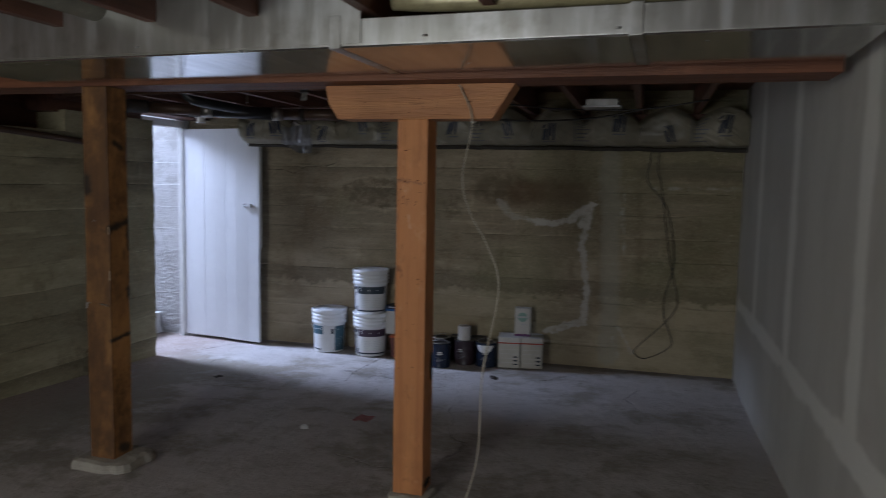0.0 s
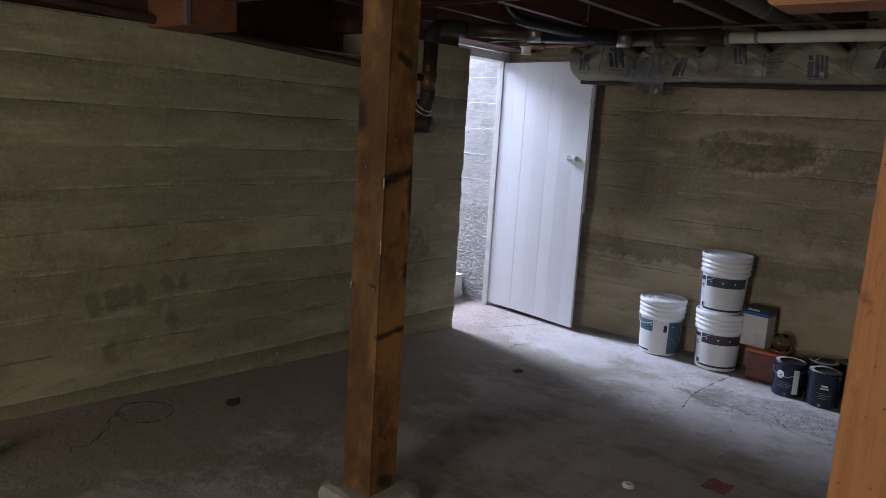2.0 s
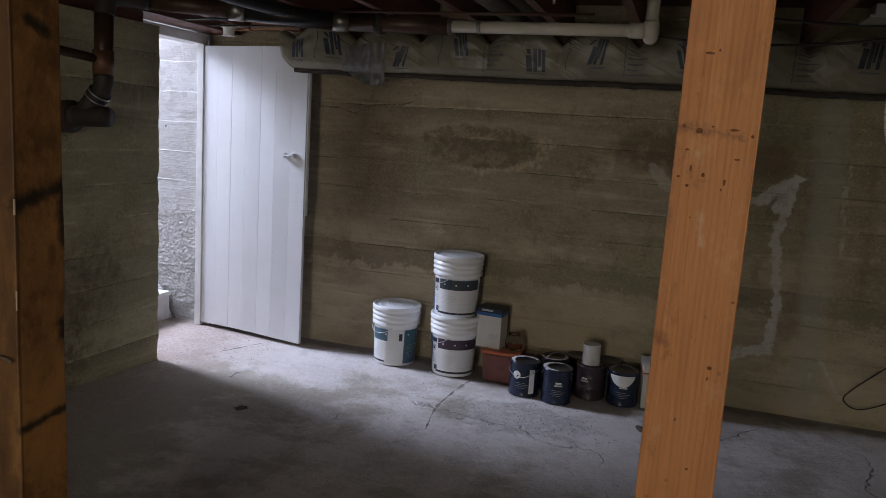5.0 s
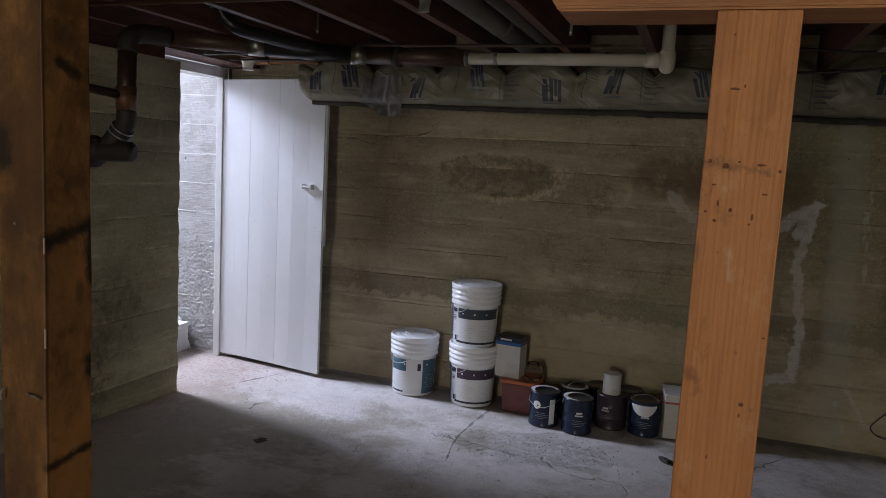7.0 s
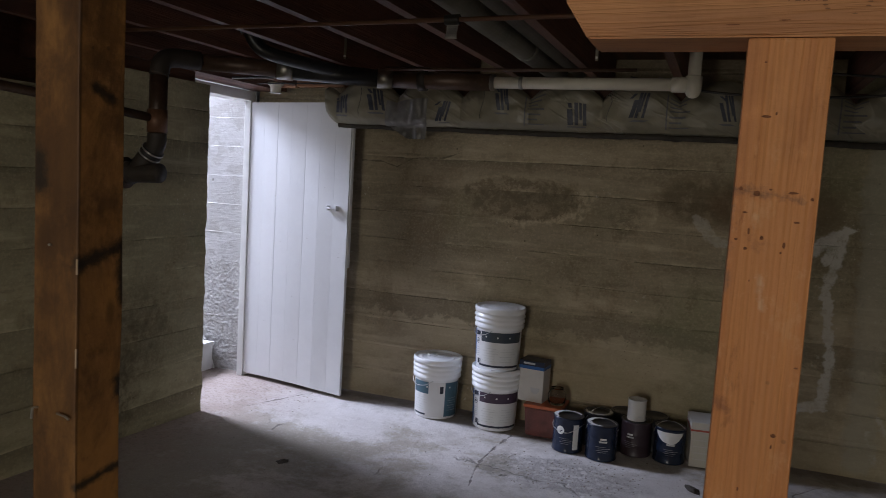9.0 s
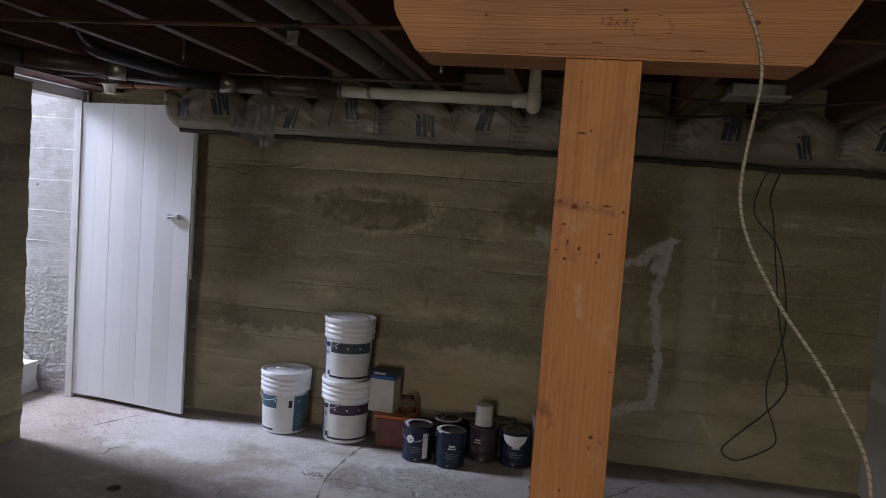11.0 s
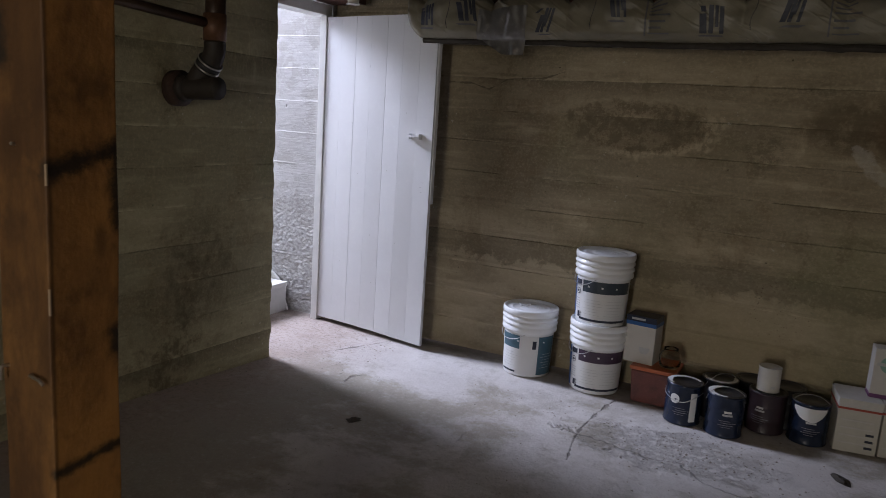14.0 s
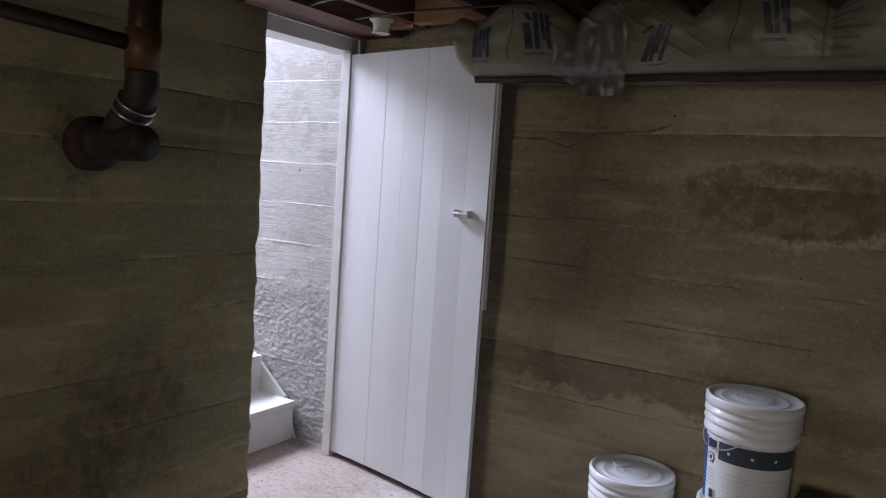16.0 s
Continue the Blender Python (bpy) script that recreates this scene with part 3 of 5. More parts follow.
COPPER = plain("brown_copper", (0.085, 0.05, 0.033), 0.45, 0.3, 0.4, 9)
COPPER_BRIGHT = plain("copper_bright", (0.14, 0.068, 0.036), 0.55, 0.3, 0.3, 12)
ABS = plain("black_plastic_pipe", (0.018, 0.018, 0.02), 0.32)
PVC = plain("white_plastic_pipe", (0.62, 0.585, 0.49), 0.4, wear=0.1)
RUBBER = plain("black_rubber", (0.02, 0.02, 0.022), 0.6)


def film_facing():
    """Creased milky plastic over fibre: diagonal folds, their highlights partly painted."""
    n = Nodes("insulation_facing", 0.4)
    x, y, z = n.xyz()
    skew = n.join(n.math("ADD", n.math("MULTIPLY", x, 6.0), n.math("MULTIPLY", z, 9.0)), n.math("MULTIPLY", y, 2.0), n.math("SUBTRACT", n.math("MULTIPLY", z, 2.0), n.math("MULTIPLY", x, 1.2)))
    folds = n.noise(0.55, 4, 0.5, skew, 0.6)
    crease = n.math("ABSOLUTE", n.math("SUBTRACT", n.noise(0.42, 3, 0.5, skew, 1.5), 0.5))
    where = n.ramp(n.noise(2.2, 3), 0.45, 0.62)
    c = n.mix(n.ramp(n.noise(2.2, 5, 0.6), 0.36, 0.66), (0.155, 0.14, 0.096), (0.25, 0.228, 0.162))
    # highlights on the creases, painted as thin paler lines
    c = n.mix(n.math("MULTIPLY", n.math("MULTIPLY", n.ramp(crease, 0.0, 0.012, 1.0, 0.0), where), 0.5), c, (0.42, 0.40, 0.33))
    c = n.mix(n.math("MULTIPLY", n.ramp(n.noise(5, 6, 0.7), 0.56, 0.7), 0.4), c, (0.11, 0.095, 0.06))
    n.bump(n.math("ADD", folds, n.math("MULTIPLY", n.math("MULTIPLY", n.ramp(crease, 0.0, 0.05, 1.0, 0.0), where), 0.35)), 0.9, 0.02)
    return n.end(c, n.math("ADD", 0.28, n.math("MULTIPLY", n.noise(9, 4), 0.3)))


BATT = film_facing()
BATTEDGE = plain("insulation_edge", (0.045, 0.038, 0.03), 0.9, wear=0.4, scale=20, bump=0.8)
POLY = plain("clear_plastic_film", (0.17, 0.165, 0.155), 0.3, wear=0.4, scale=9, bump=0.6)
GREYINK = plain("faded_ink", (0.11, 0.11, 0.12), 0.5)
PRINT = plain("dark_blue_print", (0.022, 0.027, 0.045), 0.5)
ROPE = plain("old_white_rope", (0.50, 0.455, 0.36), 0.85, wear=0.3, scale=60)
DARK_TWIST = plain("brown_twist", (0.13, 0.105, 0.075), 0.85, wear=0.3, scale=60)
CABLE = plain("black_cable", (0.02, 0.018, 0.016), 0.5)
CARD = plain("white_carton", (0.60, 0.58, 0.54), 0.7, wear=0.1)
FOOTING = plain("footing_concrete", (0.40, 0.37, 0.31), 0.9, wear=0.3, scale=10, bump=0.5)
CHAR = plain("scorched_wood", (0.018, 0.014, 0.011), 0.8)


# ---- mesh helpers ----
def link(name, bm, material, smooth=False):
    me = bpy.data.meshes.new(name)
    bmesh.ops.recalc_face_normals(bm, faces=bm.faces)
    bm.to_mesh(me)
    bm.free()
    if material:
        me.materials.append(material)
    if smooth:
        for p in me.polygons:
            p.use_smooth = True
    return new(name, me)


def part(name, bm, material, parent, label="", smooth=False):
    ob = link(name, bm, material, smooth)
    ob.parent = parent
    if label:
        ob["label"] = label
    return ob


def thing(name, label, category, m=None, group="", kind=""):
    ob = new(name)
    ob.empty_display_size = 0.05
    ob.matrix_world = m or Matrix()
    return tagged(ob, label, category, group, kind)


def box(x0, x1, y0, y1, z0, z1, bevel=0.0, bm=None):
    bm = bm or bmesh.new()
    vs = bmesh.ops.create_cube(bm, size=1)["verts"]
    bmesh.ops.transform(bm, matrix=Matrix.LocRotScale(((x0 + x1) / 2, (y0 + y1) / 2, (z0 + z1) / 2), None, (x1 - x0, y1 - y0, z1 - z0)), verts=vs)
    if bevel:
        es = {e for v in vs for e in v.link_edges}
        bmesh.ops.bevel(bm, geom=list(es), offset=bevel, segments=2, affect="EDGES", profile=0.6)
    return bm


def prism(poly, lo, hi, axis="y", bevel=0.0):
    """A polygon drawn in the plane across an axis, pushed along that axis from lo to hi."""
    bm = bmesh.new()
    place = {"y": lambda a, b, c: (a, c, b), "x": lambda a, b, c: (c, a, b), "z": lambda a, b, c: (a, b, c)}[axis]
    rows = [[bm.verts.new(place(a, b, c)) for a, b in poly] for c in (lo, hi)]
    bm.faces.new(rows[0])
    bm.faces.new(rows[1][::-1])
    for k in range(len(poly)):
        j = (k + 1) % len(poly)
        bm.faces.new((rows[0][k], rows[0][j], rows[1][j], rows[1][k]))
    if bevel:
        bmesh.ops.bevel(bm, geom=list(bm.edges), offset=bevel, segments=2, affect="EDGES")
    return bm


def lathe(profile, steps=40, bm=None, at=(0, 0, 0)):
    """A shape turned about z, from (radius, height) pairs."""
    bm = bm or bmesh.new()
    rings = []
    for r, z in profile:
        if r < 1e-5:
            rings.append([bm.verts.new((at[0], at[1], at[2] + z))])
        else:
            rings.append([bm.verts.new((at[0] + r * math.cos(a), at[1] + r * math.sin(a), at[2] + z)) for a in np.linspace(0, 2 * math.pi, steps, endpoint=False)])
    for p, q in zip(rings, rings[1:]):
        for k in range(steps):
            j = (k + 1) % steps
            vs = []
            for v in (p[k % len(p)], p[j % len(p)], q[j % len(q)], q[k % len(q)]):
                if v not in vs:
                    vs.append(v)
            if len(vs) > 2:
                bm.faces.new(vs)
    return bm


def smooth_path(points, n=8):
    pts = [Vector(p) for p in points]
    ext = [2 * pts[0] - pts[1], *pts, 2 * pts[-1] - pts[-2]]
    out = []
    for k in range(1, len(ext) - 2):
        a, b, c, d = ext[k - 1:k + 3]
        for j in range(n):
            t = j / n
            out.append(0.5 * (2 * b + (c - a) * t + (2 * a - 5 * b + 4 * c - d) * t * t + (3 * b - a - 3 * c + d) * t ** 3))
    return out + [pts[-1]]


def tube(points, radius, sides=12, bm=None, twist=None):
    """A round bar along a path, closed at both ends. twist: (depth, lay) gives a rope's strands."""
    bm = bm or bmesh.new()
    pts = [Vector(p) for p in points]
    up = Vector((0, 0, 1)) if abs((pts[1] - pts[0]).normalized().z) < 0.9 else Vector((1, 0, 0))
    rings, run = [], 0.0
    for k, p in enumerate(pts):
        d = (pts[min(k + 1, len(pts) - 1)] - pts[max(k - 1, 0)]).normalized()
        if k:
            run += (p - pts[k - 1]).length
        side = d.cross(up).normalized()
        up = side.cross(d).normalized()
        ring = []
        for j in range(sides):
            a = 2 * math.pi * j / sides
            r = radius
            if twist:
                r *= 1 + twist[0] * math.cos(3 * (a + run * twist[1]))
            ring.append(bm.verts.new(p + r * (math.cos(a) * side + math.sin(a) * up)))
        rings.append(ring)
    for p, q in zip(rings, rings[1:]):
        for j in range(sides):
            i = (j + 1) % sides
            bm.faces.new((p[j], p[i], q[i], q[j]))
    bm.faces.new(rings[0][::-1])
    bm.faces.new(rings[-1])
    return bm


def coil(points, radius, lay):
    """A path wound round another one, lay radians to the metre."""
    out, run, up = [], 0.0, Vector((1, 0, 0))
    for k, p in enumerate(points):
        d = (points[min(k + 1, len(points) - 1)] - points[max(k - 1, 0)]).normalized()
        run += (p - points[k - 1]).length if k else 0.0
        side = d.cross(up).normalized()
        up = side.cross(d).normalized()
        out.append(p + radius * (math.cos(run * lay) * side + math.sin(run * lay) * up))
    return out


def arc_patch(r0, r1, z0, z1, a0, a1, nz=2, na=14):
    """A label wrapped on a round wall, from angle a0 to a1 in degrees."""
    bm = bmesh.new()
    grid = [[bm.verts.new((r * math.cos(a), r * math.sin(a), z)) for a in np.linspace(radians(a0), radians(a1), na)]
            for r, z in zip(np.linspace(r0, r1, nz), np.linspace(z0, z1, nz))]
    for p, q in zip(grid, grid[1:]):
        for k in range(na - 1):
            bm.faces.new((p[k], p[k + 1], q[k + 1], q[k]))
    return bm


def sheet(nu, nv, place):
    """A grid of nu by nv vertices at place(u, v), u and v from 0 to 1."""
    bm = bmesh.new()
    g = [[bm.verts.new(place(i / (nu - 1), j / (nv - 1))) for i in range(nu)] for j in range(nv)]
    for p, q in zip(g, g[1:]):
        for i in range(nu - 1):
            bm.faces.new((p[i], p[i + 1], q[i + 1], q[i]))
    return bm


def relief(a, z, depth, seed, fins=False):
    """How far a board-cast face stands out at a along the wall and z up it."""
    if fins:
        # wide boards with thin broken fins of grout squeezed between them
        q = (z + 0.0225 + 0.003 * noise.noise((a * 2.0, z * 0.5, seed))) / 0.2025
        k = math.floor(q)
        near = round(q)
        off = (q - near) * 0.2025
        strong = max(0.0, 0.25 + noise.noise((a * 3.0, near * 5.3, seed)) + 0.5 * noise.noise((a * 17.0, near * 3.3, seed)))
        fin = 0.0055 * min(1.0, strong) * math.exp(-(off / 0.004) ** 2) * (1.0 if near < 8 else 0.35)
        low = max(0.0, min(1.0, (0.85 - z) / 0.2))
        lumps = 0.5 * noise.noise((a * 11, z * 13, seed)) + 0.5 * noise.noise((a * 26, z * 30, seed)) + 0.6 * noise.noise((a * 48, z * 52, seed))
        grain = 0.0006 * noise.noise((a * 7, z * 70, seed + k)) * max(0.0, noise.noise((a * 2, k * 7.7, seed)) + 0.5)
        return fin + 0.005 * math.sin(k * 12.9898) * (1 - low) + grain + (0.0012 + 0.007 * low) * lumps * 0.6 + 0.006 * noise.noise((a * 1.7, z * 2.5, seed))
    k = math.floor((z + 0.006 * math.sin(a * 1.3 + seed)) / BOARD)
    f = (z / BOARD) % 1.0
    step = depth * (math.sin(k * 12.9898 + seed) * 43758.5453 % 1.0 - 0.5)
    fin = depth * 0.8 * math.exp(-((f - 0.5) - 0.5 * (1 if f > 0.5 else -1)) ** 2 / 0.0012) * (0.5 + 0.5 * noise.noise((a * 2.2, k * 3.1, seed)))
    rough = depth * 0.7 * noise.noise((a * 1.7, z * 2.5, seed)) + depth * 0.25 * noise.noise((a * 11, z * 14, seed))
    return step + fin + rough


def cast_wall(name, material, start, end, height, thick, depth, seed, base=-0.1, ragged_end=0.0, density=34, fins=False, along=0.0):
    """A wall cast against boards, from start to end; the face lies to the right of that way."""
    s, e = Vector((*start, 0)), Vector((*end, 0))
    way = (e - s).normalized()
    out = Vector((way.y, -way.x, 0))
    length = (e - s).length
    nu, nv = max(2, int(length * density)), int((height - base) * (190 if fins else 62))

    def place(u, v):
        z = base + v * (height - base)
        rag = ragged_end * (noise.noise((z * 9, seed, 1)) + 0.5 * noise.noise((z * 31, seed, 2))) * max(0, (u - 0.9) * 10)
        return s + way * (u * length + rag) + out * relief(along + u * length, z, depth, seed, fins) + Vector((0, 0, z))

    bm = sheet(nu, nv, place)
    rim = [ed for ed in bm.edges if len(ed.link_faces) == 1]
    back = bmesh.ops.extrude_edge_only(bm, edges=rim)["geom"]
    for v in back:
        if isinstance(v, bmesh.types.BMVert):
            v.co -= out * thick
    bmesh.ops.holes_fill(bm, edges=[ed for ed in bm.edges if len(ed.link_faces) == 1])
    return tagged(link(name, bm, material, False), kind="structure")


# ---- structure ----
def floor_z(x, y):
    k = max(0.0, 4.75 - y)
    return 0.036 * k * (k / (k + 0.35)) + 0.004 * noise.noise((x * 0.9, y * 0.9, 3)) * min(1.0, abs(5.4 - y))


X0, X1, Y0, Y1 = -4.66, 0.47, -3.6, 5.33
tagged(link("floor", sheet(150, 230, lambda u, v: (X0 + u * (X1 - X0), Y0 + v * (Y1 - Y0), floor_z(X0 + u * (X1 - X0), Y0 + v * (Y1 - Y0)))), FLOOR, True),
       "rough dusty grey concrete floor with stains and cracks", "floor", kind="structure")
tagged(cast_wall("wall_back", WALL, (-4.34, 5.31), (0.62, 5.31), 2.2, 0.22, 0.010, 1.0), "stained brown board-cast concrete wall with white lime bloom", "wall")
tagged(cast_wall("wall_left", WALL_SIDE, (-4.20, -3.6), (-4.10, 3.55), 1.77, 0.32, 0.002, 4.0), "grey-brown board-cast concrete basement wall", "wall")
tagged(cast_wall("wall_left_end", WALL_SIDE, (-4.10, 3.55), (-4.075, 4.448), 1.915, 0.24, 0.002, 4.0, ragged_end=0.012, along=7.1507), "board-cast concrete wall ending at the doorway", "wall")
tagged(cast_wall("wall_right", PLASTER, (0.45, 5.30), (0.45, -3.6), 2.2, 0.2, 0.0012, 7.0), "grey plasterboard wall with pale smeared joints", "wall")
# the unseen rear wall, with an opening made for the fill lamp
tagged(cast_wall("wall_rear", WALL_SIDE, (0.5, -3.5), (-1.45, -3.5), 2.2, 0.2, 0.005, 9.0), "plain concrete basement wall", "wall")
tagged(cast_wall("wall_rear_end", WALL_SIDE, (-2.35, -3.5), (-4.4, -3.5), 2.2, 0.2, 0.005, 9.5), "plain concrete basement wall", "wall")
tagged(link("wall_rear_head", box(-2.36, -1.44, -3.69, -3.5, 2.0, 2.2), WALL_SIDE), "plain concrete over the opening added for the fill lamp", "wall", kind="structure")
# the set-back top of the side wall, and the wall over the doorway
tagged(link("wall_left_top", box(-4.52, -4.345, -3.5, 3.7, 1.6, 2.2), JOIST), "dark timber rim above the concrete wall", "wall", kind="structure")
tagged(link("wall_end_top", box(-4.40, -4.15, 3.45, 4.41, 1.90, 2.2), JOIST), "dark timber rim above the concrete wall", "wall", kind="structure")
tagged(link("wall_over_door", box(-4.36, -4.12, 3.5, 5.30, 1.985, 2.2), JOIST), "dark timber rim above the doorway", "wall", kind="structure")

# stairwell
tagged(cast_wall("wall_stair_north", WHITEWALL, (-7.2, 5.285), (-4.352, 5.285), 3.0, 0.2, 0.009, 12.0, density=110, fins=True), "whitewashed board-cast concrete wall of the stairwell", "wall")
tagged(cast_wall("wall_stair_south", WHITEWALL, (-4.36, 3.50), (-7.2, 3.50), 3.0, 0.2, 0.02, 15.0), "whitewashed concrete wall of the stairwell", "wall")
tagged(link("wall_stair_end", box(-7.35, -7.2, 3.3, 5.5, -0.1, 2.1), WHITEWALL), "whitewashed concrete wall of the stairwell", "wall", kind="structure")
tagged(link("wall_stair_head", box(-4.50, -4.36, 3.3, 5.5, 2.0, 3.0), WHITEWALL), "whitewashed concrete over the doorway", "wall", kind="structure")
tagged(link("floor_stair", box(-7.3, -4.33, 3.4, 5.3, -0.12, -0.012), FLOOR), "dusty concrete floor of the stairwell", "floor", kind="structure")

# ceiling: boards over joists
tagged(link("ceiling", box(-4.5, 0.6, -3.6, 5.5, 2.2, 2.24), JOIST), "dark floorboards over the joists", "ceiling", kind="structure")
joist_x = [-2.35 + 0.406 * k for k in range(-5, 7)]
first = None
for x in joist_x:
    if first is None:
        first = link("floor_joist", box(-0.021, 0.021, -3.5, 5.28, 2.012, 2.197, 0.002), JOIST)
        tagged(first, "old reddish-brown wooden floor joist", "joist", "ceiling joists")
        first.matrix_world = pose(x, 0, 0)
    else:
        copy_thing(first, pose(x, 0, 0))

# ---- posts and beam ----
tagged(link("main_beam", box(-4.14, 0.40, 2.205, 2.44, 1.876, 2.008, 0.004), BEAM), "dark reddish timber girder under the joists", "beam")


def bump_box(x0, x1, y0, y1, z0, z1, seed, amount=0.002):
    """A hewn timber: a bevelled box cut along its length, with slightly uneven sides."""
    bm = box(x0, x1, y0, y1, z0, z1, 0.004)
    bmesh.ops.bisect_plane(bm, geom=bm.verts[:] + bm.edges[:] + bm.faces[:], plane_co=(x0, y0, z0 + 0.1), plane_no=(0, 0, 1))
    for k in range(2, 18):
        bmesh.ops.bisect_plane(bm, geom=bm.verts[:] + bm.edges[:] + bm.faces[:], plane_co=(x0, y0, z0 + 0.1 * k), plane_no=(0, 0, 1))
    for v in bm.verts:
        v.co.x += amount * noise.noise((v.co.x * 9, v.co.z * 4, seed))
        v.co.y += amount * noise.noise((v.co.y * 9, v.co.z * 4, seed + 5))
    return bm


def mound(x, y, rx, ry, z0, z1, seed):
    """A low irregular pad of hand-placed concrete."""
    bm = bmesh.new()
    rings = []
    for f, h in ((1.0, -0.03), (1.0, 0.35), (0.94, 0.8), (0.8, 0.97), (0.4, 1.0)):
        ring = []
        for k in range(36):
            a = 2 * math.pi * k / 36
            sq = 1 / max(abs(math.cos(a)), abs(math.sin(a))) ** 0.75
            w = f * sq * (1 + 0.14 * noise.noise((math.cos(a) * 1.7, math.sin(a) * 1.7, seed)) + 0.05 * noise.noise((math.cos(a) * 6, math.sin(a) * 6, seed)))
            ring.append(bm.verts.new((x + rx * w * math.cos(a), y + ry * w * math.sin(a), z0 + (z1 - z0) * h + 0.006 * noise.noise((k * 0.7, f * 3, seed)) * (f > 0.5))))
        rings.append(ring)
    for p, q in zip(rings, rings[1:]):
        for k in range(36):
            bm.faces.new((p[k], p[(k + 1) % 36], q[(k + 1) % 36], q[k]))
    bm.faces.new(rings[-1])
    return bm


def blot(points, x=None, y=None):
    """A thin irregular patch in a plane across x or y, from a centre, two radii and a seed."""
    bm = bmesh.new()
    for a0, b0, ra, rb, seed in points:
        ring = []
        for k in range(14):
            t = 2 * math.pi * k / 14
            w = 1 + 0.35 * noise.noise((math.cos(t) * 2, math.sin(t) * 2, seed))
            a, b = a0 + ra * w * math.cos(t), b0 + rb * w * math.sin(t)
            ring.append(bm.verts.new((a, y, b) if x is None else (x, a, b)))
        bm.faces.new(ring)
    return bm


# white of the spilt paint, a scrap and the painted-in rim reflections
DRIP_GLINT = plain("white_drip_and_glint", (0.74, 0.74, 0.73), 0.4, wear=0.05)
FLECK = plain("pale_splinter", (0.50, 0.38, 0.26), 0.7)
PENCIL = plain("pencil", (0.24, 0.115, 0.05), 0.7)
KNOT = plain("dark_knot", (0.20, 0.075, 0.03), 0.85, wear=0.5, scale=160)
post = thing("support_post", "orange fir post carrying a wooden cap", "post", pose(0.008, -0.006, 0), "basement posts")
part("shaft", bump_box(-1.274, -1.139, 2.325, 2.46, 0.10, 1.731, 1.0), POST_A, post)
for k, (x, z, ra, rb) in enumerate(((-1.252, 1.437, 0.004, 0.003), (-1.243, 1.405, 0.004, 0.006), (-1.222, 1.395, 0.006, 0.007), (-1.246, 1.375, 0.003, 0.005), (-1.186, 1.385, 0.004, 0.006), (-1.190, 1.372, 0.003, 0.004),
                                 (-1.170, 1.425, 0.005, 0.003), (-1.236, 1.470, 0.010, 0.005), (-1.215, 1.478, 0.005, 0.003), (-1.180, 1.474, 0.008, 0.004), (-1.15, 1.465, 0.005, 0.003), (-1.262, 1.477, 0.006, 0.006),
                                 (-1.233, 1.60, 0.008, 0.004), (-1.218, 1.605, 0.003, 0.003), (-1.242, 1.69, 0.004, 0.003), (-1.172, 1.055, 0.005, 0.006), (-1.174, 1.035, 0.003, 0.004), (-1.148, 1.178, 0.006, 0.003),
                                 (-1.19, 0.86, 0.003, 0.004), (-1.22, 0.95, 0.003, 0.004), (-1.235, 1.32, 0.002, 0.003), (-1.262, 1.39, 0.003, 0.004))):
    part("knot", blot([(x, z, ra * (0.55 + 0.45 * (k % 3 == 0)), rb * (0.55 + 0.4 * (k % 3 == 1)), k * 1.7)], y=2.3225), KNOT, post)
cap = part("cap", prism([(-1.545, 1.732), (-0.865, 1.732), (-0.775, 1.874), (-1.605, 1.874), (-1.59, 1.80)], 2.322, 2.462, "y", 0.004), CAPWOOD, post, "short thick fir corbel with cut ends")
part("scorch", blot([(2.43, 0.66, 0.02, 0.07, 2)], x=-1.1365), CHAR, post)
part("scorch", blot([(2.39, 0.14, 0.05, 0.02, 4)], x=-1.1365), CHAR, post)
pencil = bpy.data.curves.new("pencil_mark", "FONT")
pencil.body, pencil.size, pencil.shear, pencil.space_character = "12x4", 0.021, 0.2, 1.25
holder = bpy.data.objects.new("pencil_mark", pencil)
scene.collection.objects.link(holder)
flat = bpy.data.meshes.new_from_object(holder.evaluated_get(bpy.context.evaluated_depsgraph_get()))
bpy.data.objects.remove(holder)
flat.transform(pose(-1.222, 2.3185, 1.788, 90, 0, 0))
flat.materials.clear()
flat.materials.append(PENCIL)
mark = new("pencil_mark", flat)
mark.parent = cap
mark["label"] = "pencilled 12x4"
for k, a in enumerate((2.5, 2.8, 3.1, 3.4, 3.7, 0.5, 0.2, -0.1, -0.4, 1.2, -1.2)):
    part("dent", blot([(-1.13 + 0.033 * math.cos(a), 1.787 + 0.022 * math.sin(a), 0.004, 0.0012, k)], y=2.3185), PENCIL, cap)
for x, z, ra, rb in ((-1.177, 1.815, 0.004, 0.003), (-1.42, 1.80, 0.004, 0.003), (-0.96, 1.80, 0.007, 0.004), (-1.3, 1.752, 0.012, 0.001), (-1.05, 1.75, 0.015, 0.001), (-1.22, 1.758, 0.01, 0.001)):
    part("knot", blot([(x, z, ra, rb, x)], y=2.3185), KNOT, cap)
part("footing", mound(-1.206, 2.392, 0.10, 0.10, 0.07, 0.103, 3), FOOTING, post, "low rough concrete pad")

post = thing("support_post", "dark weathered timber post with scorched bands", "post", group="basement posts")
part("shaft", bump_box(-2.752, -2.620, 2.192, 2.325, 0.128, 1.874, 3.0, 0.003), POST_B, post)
part("nail", tube(smooth_path([(-2.67, 2.192, 0.872), (-2.665, 2.183, 0.874), (-2.64, 2.181, 0.872), (-2.628, 2.181, 0.866)]), 0.0028, 8), STEEL, post, "bent bright nail")
